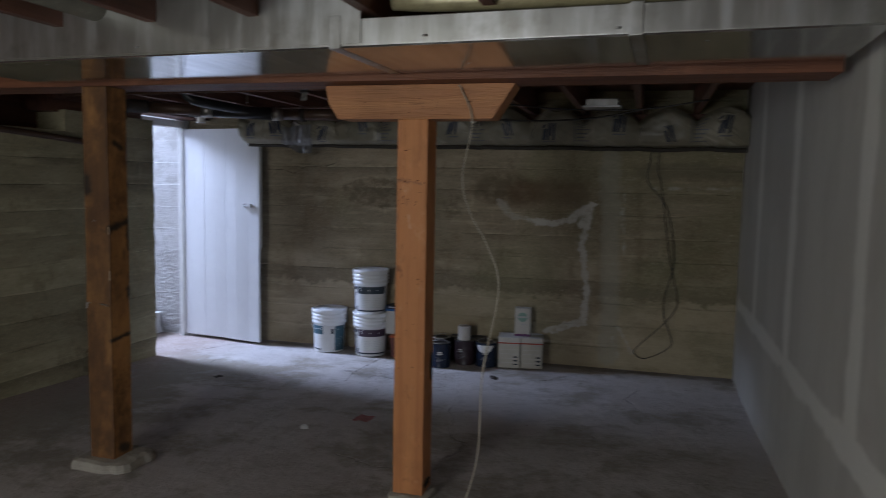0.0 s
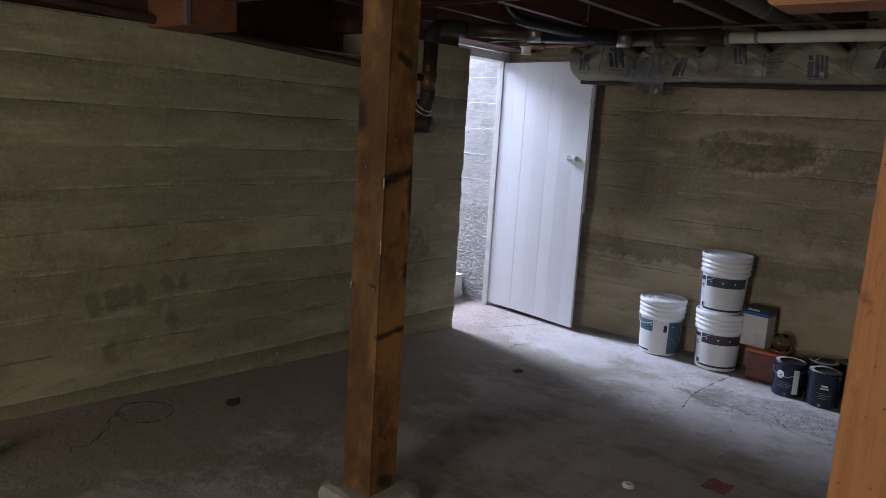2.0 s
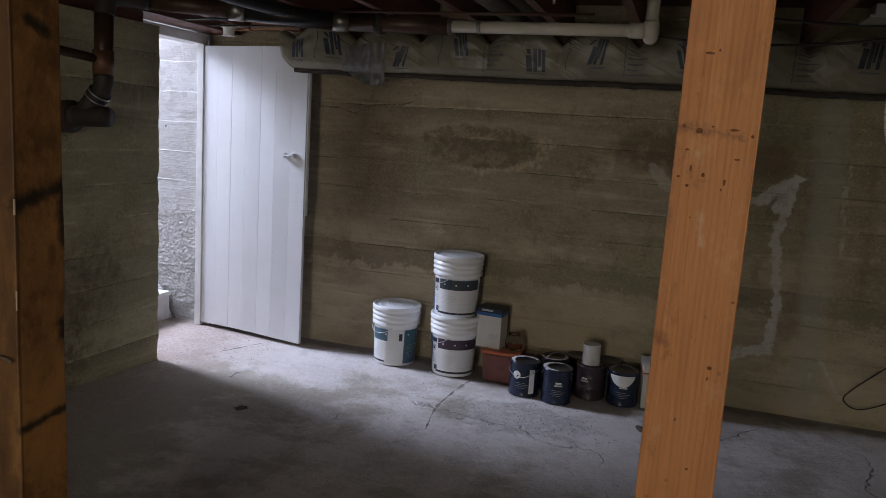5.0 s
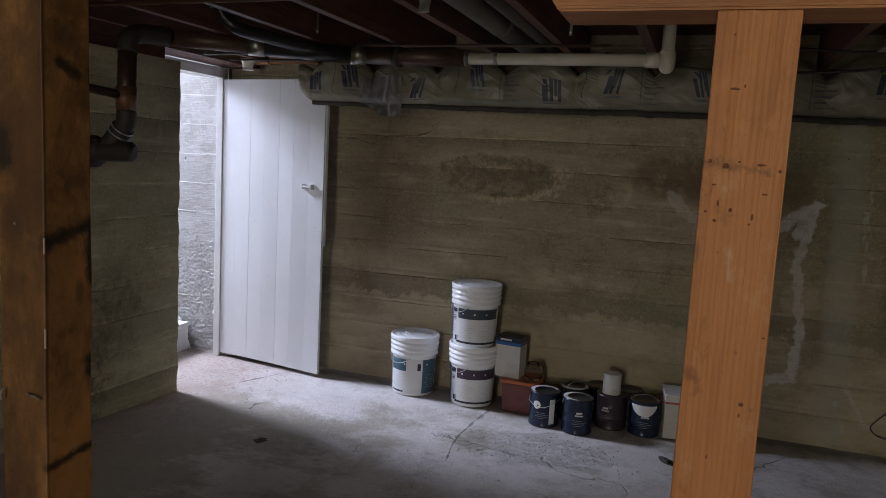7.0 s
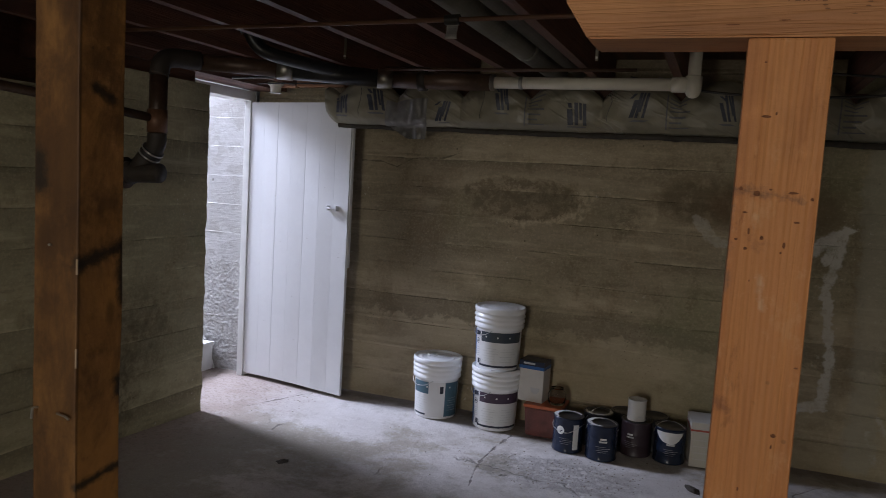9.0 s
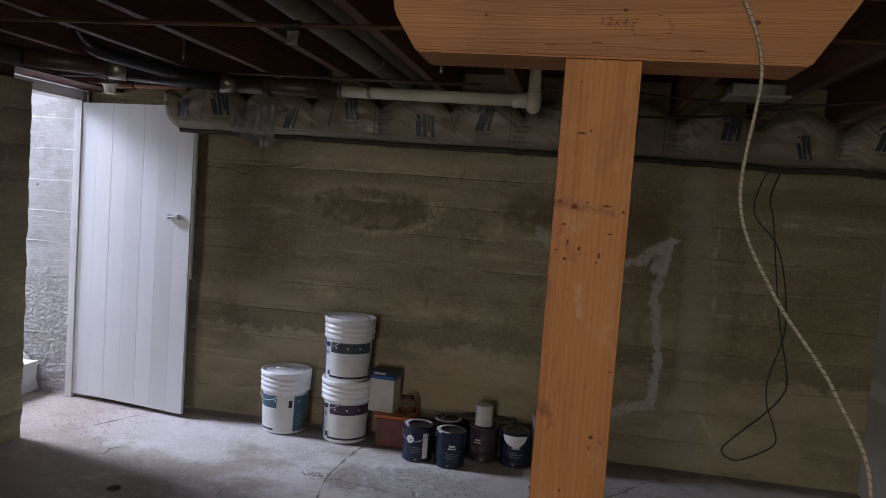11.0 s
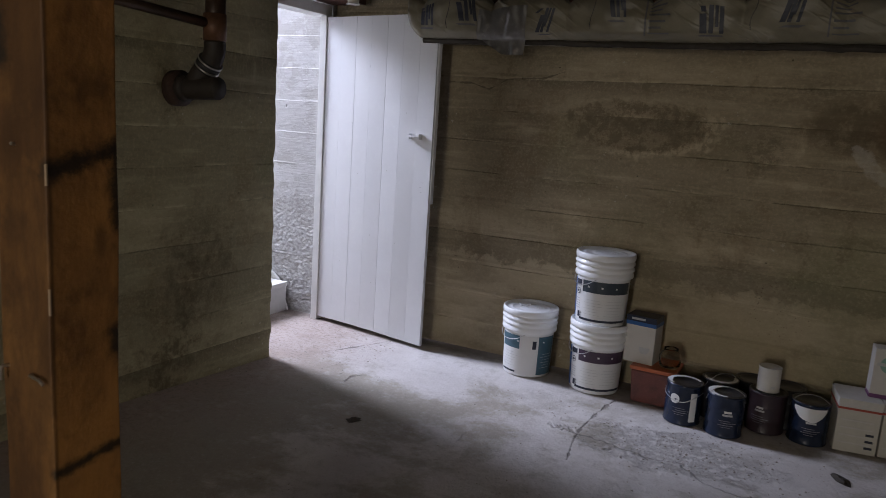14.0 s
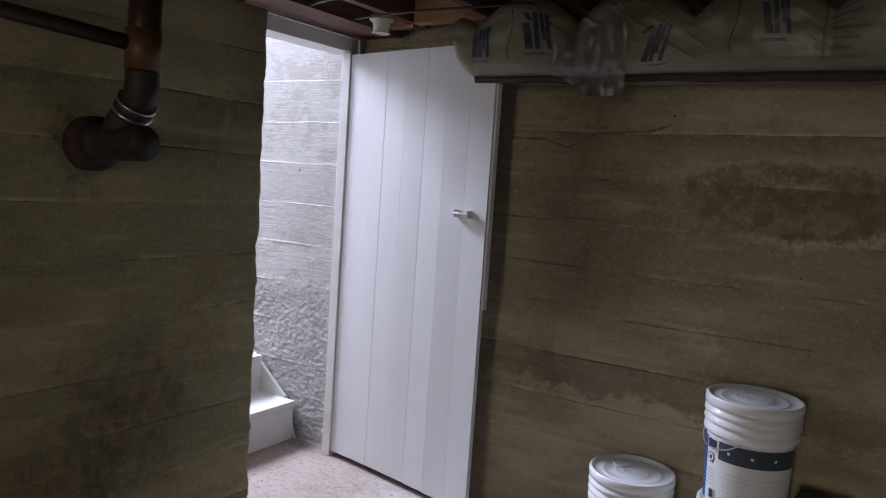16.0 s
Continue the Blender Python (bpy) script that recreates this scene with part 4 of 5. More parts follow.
part("nail", tube(smooth_path([(-2.735, 2.192, 0.875), (-2.736, 2.178, 0.876), (-2.738, 2.176, 0.852)]), 0.003, 8), STEEL, post, "bent bright nail")
part("nail", tube([(-2.70, 2.195, 1.26), (-2.698, 2.185, 1.262)], 0.003, 8), STEEL, post)
for z0, z1, wide in ((0.985, 1.03, 0.0006), (1.20, 1.235, 0.0008)):
    part("splinter", box(-2.6215 - wide, -2.6185 + wide * 0.3, 2.1905 - wide * 0.3, 2.1925 + wide, z0, z1, 0.0003), FLECK, post, "pale splinter along the arris")
part("footing", mound(-2.68, 2.27, 0.155, 0.145, 0.085, 0.131, 7), FOOTING, post, "low rough concrete pad")
block = thing("wall_corbel", "dark timber block under the girder at the wall", "beam")
part("block", box(-4.12, -3.78, 2.21, 2.435, 1.752, 1.874, 0.005), BEAM, block)
part("strap", box(-3.80, -3.776, 2.19, 2.208, 1.755, 1.93), GALV, block, "galvanised steel strap")

# ---- duct ----
duct = thing("air_duct", "galvanised rectangular air duct under the joists", "duct", pose(-1.27, 1.88, 0, 0, -0.25, -1.6))
part("trunk", box(-1.7, 0.05, -0.27, 0.27, 1.903, 2.006, 0.003), DUCT, duct)
part("trunk", box(0.05, 1.66, -0.27, 0.27, 1.903, 1.99, 0.003), DUCT, duct)
part("bottom_sheet", box(-1.698, 0.028, -0.269, 0.269, 1.897, 1.9025), ZINC, duct, "bright rolled zinc underside")
part("bottom_sheet", box(0.072, 0.978, -0.269, 0.269, 1.897, 1.9025), ZINC, duct, "bright rolled zinc underside")
part("bottom_sheet", box(1.022, 1.655, -0.269, 0.269, 1.897, 1.9025), ZINC, duct, "bright rolled zinc underside")
part("side_sheet", box(-1.70, 0.14, -0.2755, -0.2705, 1.91, 2.19), DUCT, duct, "streaked galvanised side panel")
part("seam", box(0.03, 0.07, -0.279, 0.276, 1.895, 2.0, 0.002), DUCT, duct)
part("seam", box(0.98, 1.02, -0.276, 0.276, 1.898, 1.994, 0.002), DUCT, duct)

for x, y, z in ((-0.72, -0.278, 1.93), (-0.30, -0.278, 1.90), (0.36, -0.278, 1.925), (0.95, -0.278, 1.92), (-1.2, -0.20, 1.9), (0.4, 0.1, 1.9), (1.2, -0.15, 1.9)):
    bm = lathe([(0, 0.004), (0.006, 0.003), (0.008, 0.0), (0.006, -0.003), (0, -0.004)], 10)
    bmesh.ops.translate(bm, verts=bm.verts, vec=(x, y, z))
    part("screw", bm, STEEL, duct, "bright sheet-metal screw", smooth=True)

flex = thing("insulated_pipe", "yellowish insulated pipe lying on the air duct", "pipe")
part("sleeve", tube(smooth_path([(-1.05, 1.66, 2.055), (-0.9, 1.64, 2.04), (-0.6, 1.63, 2.035), (-0.2, 1.62, 2.035), (0.3, 1.60, 2.035)]), 0.034, 16), plain("yellowed_foil", (0.42, 0.38, 0.22), 0.35, 0.3, 0.3, 20, 0.5), flex, smooth=True)

# ---- door ----
HX, HY = -4.334, 5.232
leaf_turn = math.degrees(math.atan2(5.10 - HY, 0.845))
door = thing("door_1", "white painted plank door standing open", "door", pose(HX, HY, 0, 0, 0, leaf_turn), kind="structure")
boards = 7
for k in range(boards):
    w = 0.853 / boards
    cant = 0.0014 * math.sin(k * 2.7 + 0.6)
    profile = [(k * w, -0.016 - cant), ((k + 1) * w - 0.0003, -0.016 + cant), ((k + 1) * w - 0.0003, 0.004), (k * w, 0.004)]
    part("plank", prism(profile, 0.026 + 0.003 * math.sin(k * 7), 1.902, "z", 0.0003), WHITE, door)
for x, z, seed in ((0.42, 0.62, 1), (0.30, 0.98, 2), (0.62, 0.60, 3), (0.66, 1.36, 4), (0.18, 0.42, 5), (0.53, 1.02, 6), (0.45, 0.33, 7), (0.24, 1.28, 8)):
    part("nail_dent", blot([(x, z, 0.004, 0.003, seed)], y=-0.0177), GREYDENT, door)
for k in range(3):
    part("scratch", blot([(0.795 + 0.006 * math.sin(k * 4), 0.92 + 0.028 * k, 0.010, 0.0012, k)], y=-0.0177), GREYDENT, door)
part("batten", box(0.02, 0.835, 0.005, 0.028, 1.55, 1.67, 0.003), WHITE, door)
part("batten", box(0.02, 0.835, 0.005, 0.028, 0.30, 0.42, 0.003), WHITE, door)
part("edge_strip", box(0.854, 0.864, -0.012, 0.012, 0.86, 1.79, 0.002), WHITE, door)
part("edge_strip", box(0.854, 0.878, -0.012, 0.012, 1.791, 1.902, 0.002), WHITE, door)
pull = part("handle", tube(smooth_path([(0.70, -0.043, 1.232), (0.735, -0.046, 1.232), (0.775, -0.043, 1.232)]), 0.005), WHITE, door, "white painted pull handle")
for x in (0.702, 0.773):
    part("handle_post", box(x - 0.008, x + 0.008, -0.047, -0.016, 1.216, 1.248, 0.003), WHITE, pull)
frame_ob = thing("door_frame", "white painted timber door frame", "door frame", kind="structure")
# hinge jamb and head take the paler step white to look lit
part("jamb", box(-4.385, -4.337, 5.205, 5.262, 0.0, 1.911, 0.003), STEPWHITE, frame_ob)
part("jamb", box(-4.47, -4.34, 4.40, 4.425, 0.0, 1.975, 0.003), WHITE, frame_ob)
part("head", box(-4.47, -4.34, 4.425, 5.262, 1.912, 1.975, 0.003), STEPWHITE, frame_ob)

# ---- steps ----
stairs = thing("stairs", "white painted wooden steps with a sloping stringer", "stairs")
for k in range(8):
    x = -4.63 - 0.245 * k
    part("tread", box(x - 0.27, x + 0.012, 3.60, 5.25, 0.20 + 0.19 * k - 0.03, 0.20 + 0.19 * k, 0.004), STEPWHITE, stairs)
    part("riser", box(x - 0.02, x, 3.60, 5.25, 0.19 * k + (0.001 if k else 0.0), 0.17 + 0.19 * k - 0.001, 0.001), STEPWHITE, stairs)
part("stringer", prism([(-4.70, 0.205), (-4.62, 0.0), (-4.9, 0.0), (-6.6, 1.35), (-6.6, 1.68)], 5.252, 5.272, "y", 0.002), STEPWHITE, stairs)
part("stringer", prism([(-4.70, 0.205), (-4.62, 0.0), (-4.9, 0.0), (-6.6, 1.35), (-6.6, 1.68)], 3.56, 3.598, "y", 0.002), STEPWHITE, stairs)


# ---- insulation ----
BATT_PROFILE = ((5.02, 2.045), (4.995, 2.00), (4.99, 1.93), (4.995, 1.86), (5.01, 1.80), (5.045, 1.768), (5.11, 1.76), (5.20, 1.757), (5.30, 1.76))


def batt_at(x, u, lift=0.0):
    """The surface of the insulation roll; u goes round from the top front to the wall below."""
    f = u * (len(BATT_PROFILE) - 1)
    k = min(int(f), len(BATT_PROFILE) - 2)
    (ya, za), (yb, zb) = BATT_PROFILE[k], BATT_PROFILE[k + 1]
    y, z = ya + (f - k) * (yb - ya), za + (f - k) * (zb - za)
    cell = abs(math.sin((x + 2.35) / 0.406 * math.pi))
    fold = 1 - min(1.0, u / 0.7)
    z -= 0.105 * (1 - cell ** 0.8) * max(0.0, 1 - u / 0.34)
    y += fold * 0.06 * (1 - cell ** 0.7) + 0.022 * noise.noise((x * 2.3, u * 2.0, 8)) * (1 - u) + 0.009 * noise.noise((x * 9 + u * 5, u * 7 - x * 3, 3)) + 0.004 * noise.noise((x * 30, u * 16, 5)) * (1 - u)
    z += 0.010 * noise.noise((x * 1.6, 2, 2)) + 0.004 * noise.noise((x * 8, 5, 2))
    end = min(1.0, max(0.0, (x + 3.655) / 0.07)) ** 0.5
    y, z = 5.13 + (y - 5.13) * (0.9 + 0.1 * end), 1.95 + (z - 1.95) * (0.55 + 0.45 * end)
    return Vector((x, y - lift, z - lift * max(0.0, u - 0.5)))


batt = thing("insulation_roll", "plastic-faced insulation batt tucked along the wall top", "insulation")
part("facing", sheet(420, 34, lambda u, v: batt_at(-3.655 + u * 4.1, v)), BATT, batt, smooth=True)
part("end_cap", sheet(8, 34, lambda u, v: batt_at(-3.655, v).lerp(Vector((-3.645, 5.18, 1.95)), u)), BATT, batt, smooth=True)
# a dark, slightly wavy tube follows the lower edge
part("dark_edge", tube([batt_at(x, 0.70) + Vector((0, -0.004, -0.006 - 0.004 * (x + 3.58) + 0.006 * noise.noise((x * 4, 0, 0)) + 0.003 * noise.noise((x * 23, 0, 4)))) for x in np.linspace(-3.58, 0.44, 260)], 0.016, 8), BATTEDGE, batt, "dark uneven strip along the lower edge")


def batt_print(x0, x1, u0, u1, lift=0.004, lean=0.0):
    return sheet(max(3, int((x1 - x0) * 140)), max(4, int((u1 - u0) * 44)), lambda u, v: batt_at(x0 + u * (x1 - x0) + lean * (v - 0.5), u0 + v * (u1 - u0), lift))


for k, x in enumerate((-3.53, -3.29, -2.86, -2.50, -2.07, -1.74, -1.30, -0.98, -0.46, -0.10, 0.28)):
    t = 0.03 * math.sin(k * 2.3)
    d = 0.08 * math.sin(k * 3.7)
    w = 0.8 + 0.2 * math.sin(k * 1.9)
    logo = part("logo", batt_print(x - 0.052 * w, x - 0.022 * w, 0.27 + d, 0.44 + d, lean=t), PRINT, batt, "dark blue printed emblem")
    part("logo_bar", batt_print(x - 0.052 * w, x - 0.030 * w, 0.21 + d, 0.255 + d, lean=t), PRINT, logo)
    part("logo_bar", batt_print(x - 0.014 * w, x + 0.006 * w, 0.20 + d, 0.44 + d, lean=t), PRINT, logo)
    part("logo_bar", batt_print(x + 0.012 * w, x + 0.026 * w, 0.20 + d, 0.38 + d, lean=t), PRINT, logo)
    part("logo_bar", batt_print(x + 0.032 * w, x + 0.050 * w, 0.20 + d, 0.44 + d, lean=t), PRINT, logo)
    part("logo_bar", batt_print(x - 0.052 * w, x + 0.050 * w, 0.465 + d, 0.485 + d, lean=t), GREYINK, logo)
for i, x in enumerate((-2.30, -1.53, -0.72, 0.12)):
    for k in range(7):
        part("print_line", batt_print(x - 0.055, x + 0.045 - 0.02 * (k * 7 % 3), 0.15 + 0.058 * k, 0.15 + 0.058 * k + 0.02, lean=0.002), GREYINK, batt)
    part("print_line", batt_print(x - 0.073, x - 0.066, 0.12, 0.55), GREYINK, batt)
part("film_tab", sheet(24, 18, lambda u, v: batt_at(-3.22 + 0.27 * u - 0.03 * v, 0.26 + 0.40 * min(v, 0.7) / 0.7, 0.006 + 0.012 * abs(noise.noise((u * 7, v * 5, 1)))) + Vector((0, 0.01 * noise.noise((u * 8, v * 3, 4)), -0.075 * max(0, v - 0.7) / 0.3 * min(1.0, max(0.05, (u - 0.1) * 2.2))))), POLY, batt, "loose flap of clear plastic film", smooth=True)
# shade in the deeper creases, drawn as thin dark threads
for x in (-3.40, -2.62, -1.9, -1.1, -0.3):
    part("crease", tube([batt_at(x + 0.012 * math.sin(k * 0.8), 0.12 + 0.05 * k, 0.001) for k in range(8)], 0.0013, 6), PRINT, batt)

tagged(link("sill_board", box(-3.5, 0.44, 5.19, 5.295, 1.92, 2.010, 0.003), JOIST), "dark timber sill on the wall top", "sill", kind="structure")

# ---- buckets ----
BUCKET = [(0.0, 0.0), (0.127, 0.0), (0.1305, 0.006), (0.1385, 0.236), (0.1405, 0.243), (0.151, 0.246), (0.153, 0.250), (0.152, 0.262), (0.146, 0.270), (0.1445, 0.277), (0.153, 0.280), (0.155, 0.284),
          (0.154, 0.292), (0.147, 0.299), (0.146, 0.306), (0.154, 0.309), (0.156, 0.313), (0.155, 0.321), (0.148, 0.327), (0.147, 0.338)]
LID = [(0.149, 0.334), (0.155, 0.335), (0.1565, 0.35), (0.156, 0.363), (0.152, 0.367), (0.145, 0.366), (0.139, 0.3585), (0.108, 0.3572), (0.106, 0.3592), (0.103, 0.3572), (0.060, 0.3575), (0.058, 0.3595), (0.055, 0.3578), (0.047, 0.3578), (0.045, 0.3596), (0.042, 0.358), (0.034, 0.358), (0.032, 0.3596), (0.029, 0.358), (0.0, 0.3582)]


def disc_patch(r, angle, z, size):
    """A round print on a round wall."""
    bm = bmesh.new()
    rim = []
    for k in range(18):
        t = 2 * math.pi * k / 18
        a = radians(angle) + size * math.cos(t) / r
        rim.append(bm.verts.new((r * math.cos(a), r * math.sin(a), z + size * math.sin(t))))
    bm.faces.new(rim)
    return bm


def bucket(m, band, label, turn, split=False):
    ob = thing("plastic_bucket", label, "bucket", m @ pose(0, 0, 0, 0, 0, turn) @ Matrix.Diagonal((0.97, 0.97, 1.0, 1.0)), "plastic buckets")
    part("body", lathe(BUCKET, 48), PLASTIC, ob, smooth=True)
    part("lid", lathe(LID, 48), PLASTIC, ob, smooth=True)
    if split:
        part("spout_cap", lathe([(0.034, 0.3565), (0.033, 0.3625), (0.029, 0.3640), (0.025, 0.3625), (0.0, 0.3622)], 28, at=(-0.045, 0.055, 0)), PLASTIC, ob, "flat round spout cap", smooth=True)
    paper = part("label", arc_patch(0.1335, 0.1405, 0.012, 0.23, 196, 350, 2, 30), LABEL, ob, "printed paper label")
    if split:
        part("band", arc_patch(0.1390, 0.1418, 0.155, 0.228, 206, 258), band, paper)
        part("band", arc_patch(0.1345, 0.1352, 0.02, 0.030, 206, 250), PRINT, paper)
        part("panel", arc_patch(0.1343, 0.1418, 0.016, 0.228, 302, 350), band, paper)
        part("print_block", arc_patch(0.1392, 0.1405, 0.16, 0.205, 288, 297), PRINT, paper)
        spans = ((210, 250), (310, 342))
    else:
        part("band", arc_patch(0.1393, 0.1418, 0.168, 0.228, 238, 350), band, paper)
        part("band", arc_patch(0.1345, 0.1352, 0.02, 0.032, 232, 350), PRINT, paper)
        part("panel", arc_patch(0.1343, 0.1418, 0.016, 0.228, 196, 212), BLUE, paper)
        part("print_block", arc_patch(0.1405, 0.1415, 0.196, 0.224, 215, 234), PRINT, paper)
        part("print_block", arc_patch(0.1352, 0.1365, 0.03, 0.06, 224, 232), PRINT, paper)
        for k in range(5):
            part("print_line", arc_patch(0.1372 + 0.0004 * k, 0.1373 + 0.0004 * k, 0.075 + 0.012 * k, 0.079 + 0.012 * k, 215, 232), GREYPRINT, paper)
        spans = ((244, 282), (292, 330))
        # warning panel: a ringed figure, and a bar code below it
        part("warning_disc", disc_patch(0.1412, 224.5, 0.165, 0.0165), PRINT, paper, "round black warning sign")
        part("warning_disc", disc_patch(0.1415, 224.5, 0.165, 0.0135), LABEL, paper)
        part("warning_figure", disc_patch(0.1418, 224.5, 0.165, 0.0075), PRINT, paper)
        for k in range(6):
            part("bar", arc_patch(0.1362, 0.1372, 0.030, 0.062, 233 + 0.8 * k, 233.4 + 0.8 * k, 2, 2), PRINT, paper)
    for k in range(6):
        z = 0.055 + 0.015 * k
        for a, b in spans:
            part("print_line", arc_patch(0.1352 + 0.030 * z, 0.1353 + 0.030 * (z + 0.002), z, z + 0.0016, a + 5 * (k % 2), b + 6 * math.sin(k * 5)), FAINT, paper)
    for k in range(3):
        part("print_dot", arc_patch(0.1419, 0.1423, 0.194, 0.203, 252 + 30 * k, 256 + 30 * k, 2, 3), LABEL, paper)
    wire = smooth_path([(0.151 * math.cos(radians(a)), 0.151 * math.sin(radians(a)), z) for a, z in ((168, 0.262), (195, 0.215), (222, 0.20), (250, 0.21), (270, 0.24))])
    part("handle", tube(wire, 0.0022, 8), STEEL, ob, "thin steel wire handle")
    ear = part("handle_ear", box(-0.160, -0.143, -0.014, 0.014, 0.235, 0.275, 0.004), PLASTIC, ob)
    ear.matrix_basis = pose(0, 0, 0, 0, 0, -12)
    return ob


BLUE = plain("blue_print", (0.03, 0.12, 0.35), 0.4)
FAINT = plain("faint_print", (0.55, 0.55, 0.55), 0.5)
LABEL = plain("paper_label", (0.73, 0.73, 0.72), 0.5, wear=0.04)
GREYPRINT = plain("grey_print", (0.52, 0.52, 0.52), 0.5)
TEAL = plain("teal_print", (0.06, 0.13, 0.17), 0.4)
PURPLE = plain("plum_print", (0.06, 0.035, 0.06), 0.4)
SLATE = plain("slate_print", (0.045, 0.06, 0.075), 0.4)
bucket(pose(-2.848, 5.146, 0.004), TEAL, "white plastic paint bucket with a teal label on the floor", 12, True)
bucket(pose(-2.458, 5.125, 0.004), PURPLE, "white plastic paint bucket with a plum label under another bucket", 5)
bucket(pose(-2.465, 5.135, 0.362), SLATE, "white plastic paint bucket with a slate label stacked on another bucket", 0)

# ---- bin, lamp carton, jar ----
RED = plain("dusty_red_plastic", (0.17, 0.047, 0.034), 0.4, wear=0.45, scale=18)
ORANGE = plain("orange_plastic", (0.50, 0.12, 0.035), 0.4, wear=0.2)
NAVY = plain("navy_print", (0.012, 0.02, 0.05), 0.4)
tub = thing("plastic_bin", "dusty red plastic bin with an orange lid", "bin", pose(-2.150, 5.15, 0.004))
part("body", prism([(-0.095, 0.0), (0.095, 0.0), (0.107, 0.165), (-0.107, 0.165)], -0.10, 0.10, "y", 0.006), RED, tub)
part("lid", box(-0.114, 0.114, -0.107, 0.107, 0.166, 0.186, 0.006), ORANGE, tub, "orange plastic lid")
carton = thing("lamp_carton", "white cardboard lamp carton with a blue top on the red bin", "carton", pose(-2.235, 5.155, 0.191, 0, 0, -6))
part("body", box(-0.076, 0.076, -0.06, 0.06, 0, 0.24, 0.002), CARD, carton)
part("stripe", box(-0.077, 0.077, -0.0612, 0.0612, 0.193, 0.212), BLUE, carton)
part("stripe", box(-0.0768, 0.0768, -0.0610, 0.0610, 0.212, 0.2412), NAVY, carton)
part("print", box(-0.05, 0.02, -0.0622, -0.0612, 0.221, 0.232), GREYPRINT, carton)
part("picture", prism([(0.0, 0.085), (0.055, 0.085), (0.052, 0.065), (0.04, 0.052), (0.015, 0.052), (0.003, 0.065)], -0.0615, -0.0602, "y"), GREYPRINT, carton)
GLASS = Nodes("clear_glass", 0.05)
GLASS.b.inputs["Transmission Weight"].default_value = 1.0
GLASS.b.inputs["IOR"].default_value = 1.2
GLASS = GLASS.end((0.95, 0.95, 0.93))
jar = tagged(link("glass_jar", lathe([(0.0, 0.0), (0.042, 0.0), (0.052, 0.015), (0.054, 0.06), (0.045, 0.078), (0.036, 0.086), (0.036, 0.1), (0.033, 0.1), (0.033, 0.085), (0.042, 0.075), (0.050, 0.058), (0.048, 0.017), (0.0, 0.006)], 28), GLASS, True),
             "small clear glass jar on the bin lid", "jar")
jar.matrix_world = pose(-2.088, 5.13, 0.191)

# ---- paint tins ----
NAVYTIN = plain("navy_tin_label", (0.012, 0.020, 0.044), 0.22, wear=0.2)
PLUMTIN = plain("plum_tin_label", (0.04, 0.024, 0.03), 0.38, wear=0.2)
BLACKTIN = plain("black_tin", (0.015, 0.015, 0.017), 0.35)
TINPRINT = plain("faint_tin_print", (0.20, 0.21, 0.24), 0.4)
WELL = plain("tin_lid_metal", (0.10, 0.10, 0.11), 0.3, 0.8)


def ring_sector(r0, r1, z, a0, a1):
    """A flat, slightly ragged crescent on a round rim, drawn as its reflection."""
    bm = bmesh.new()
    rows = [[], []]
    for a in np.linspace(radians(a0), radians(a1), 34):
        w = math.sin((a - radians(a0)) / radians(a1 - a0) * math.pi) ** 0.4
        mid, half = (r0 + r1) / 2, (r1 - r0) / 2 * w * (0.85 + 0.3 * noise.noise((a * 3, a0, 1)))
        for row, q in zip(rows, (mid - half, mid + half)):
            row.append(bm.verts.new((q * math.cos(a), q * math.sin(a), z)))
    for k in range(33):
        bm.faces.new((rows[0][k], rows[0][k + 1], rows[1][k + 1], rows[1][k]))
    return bm


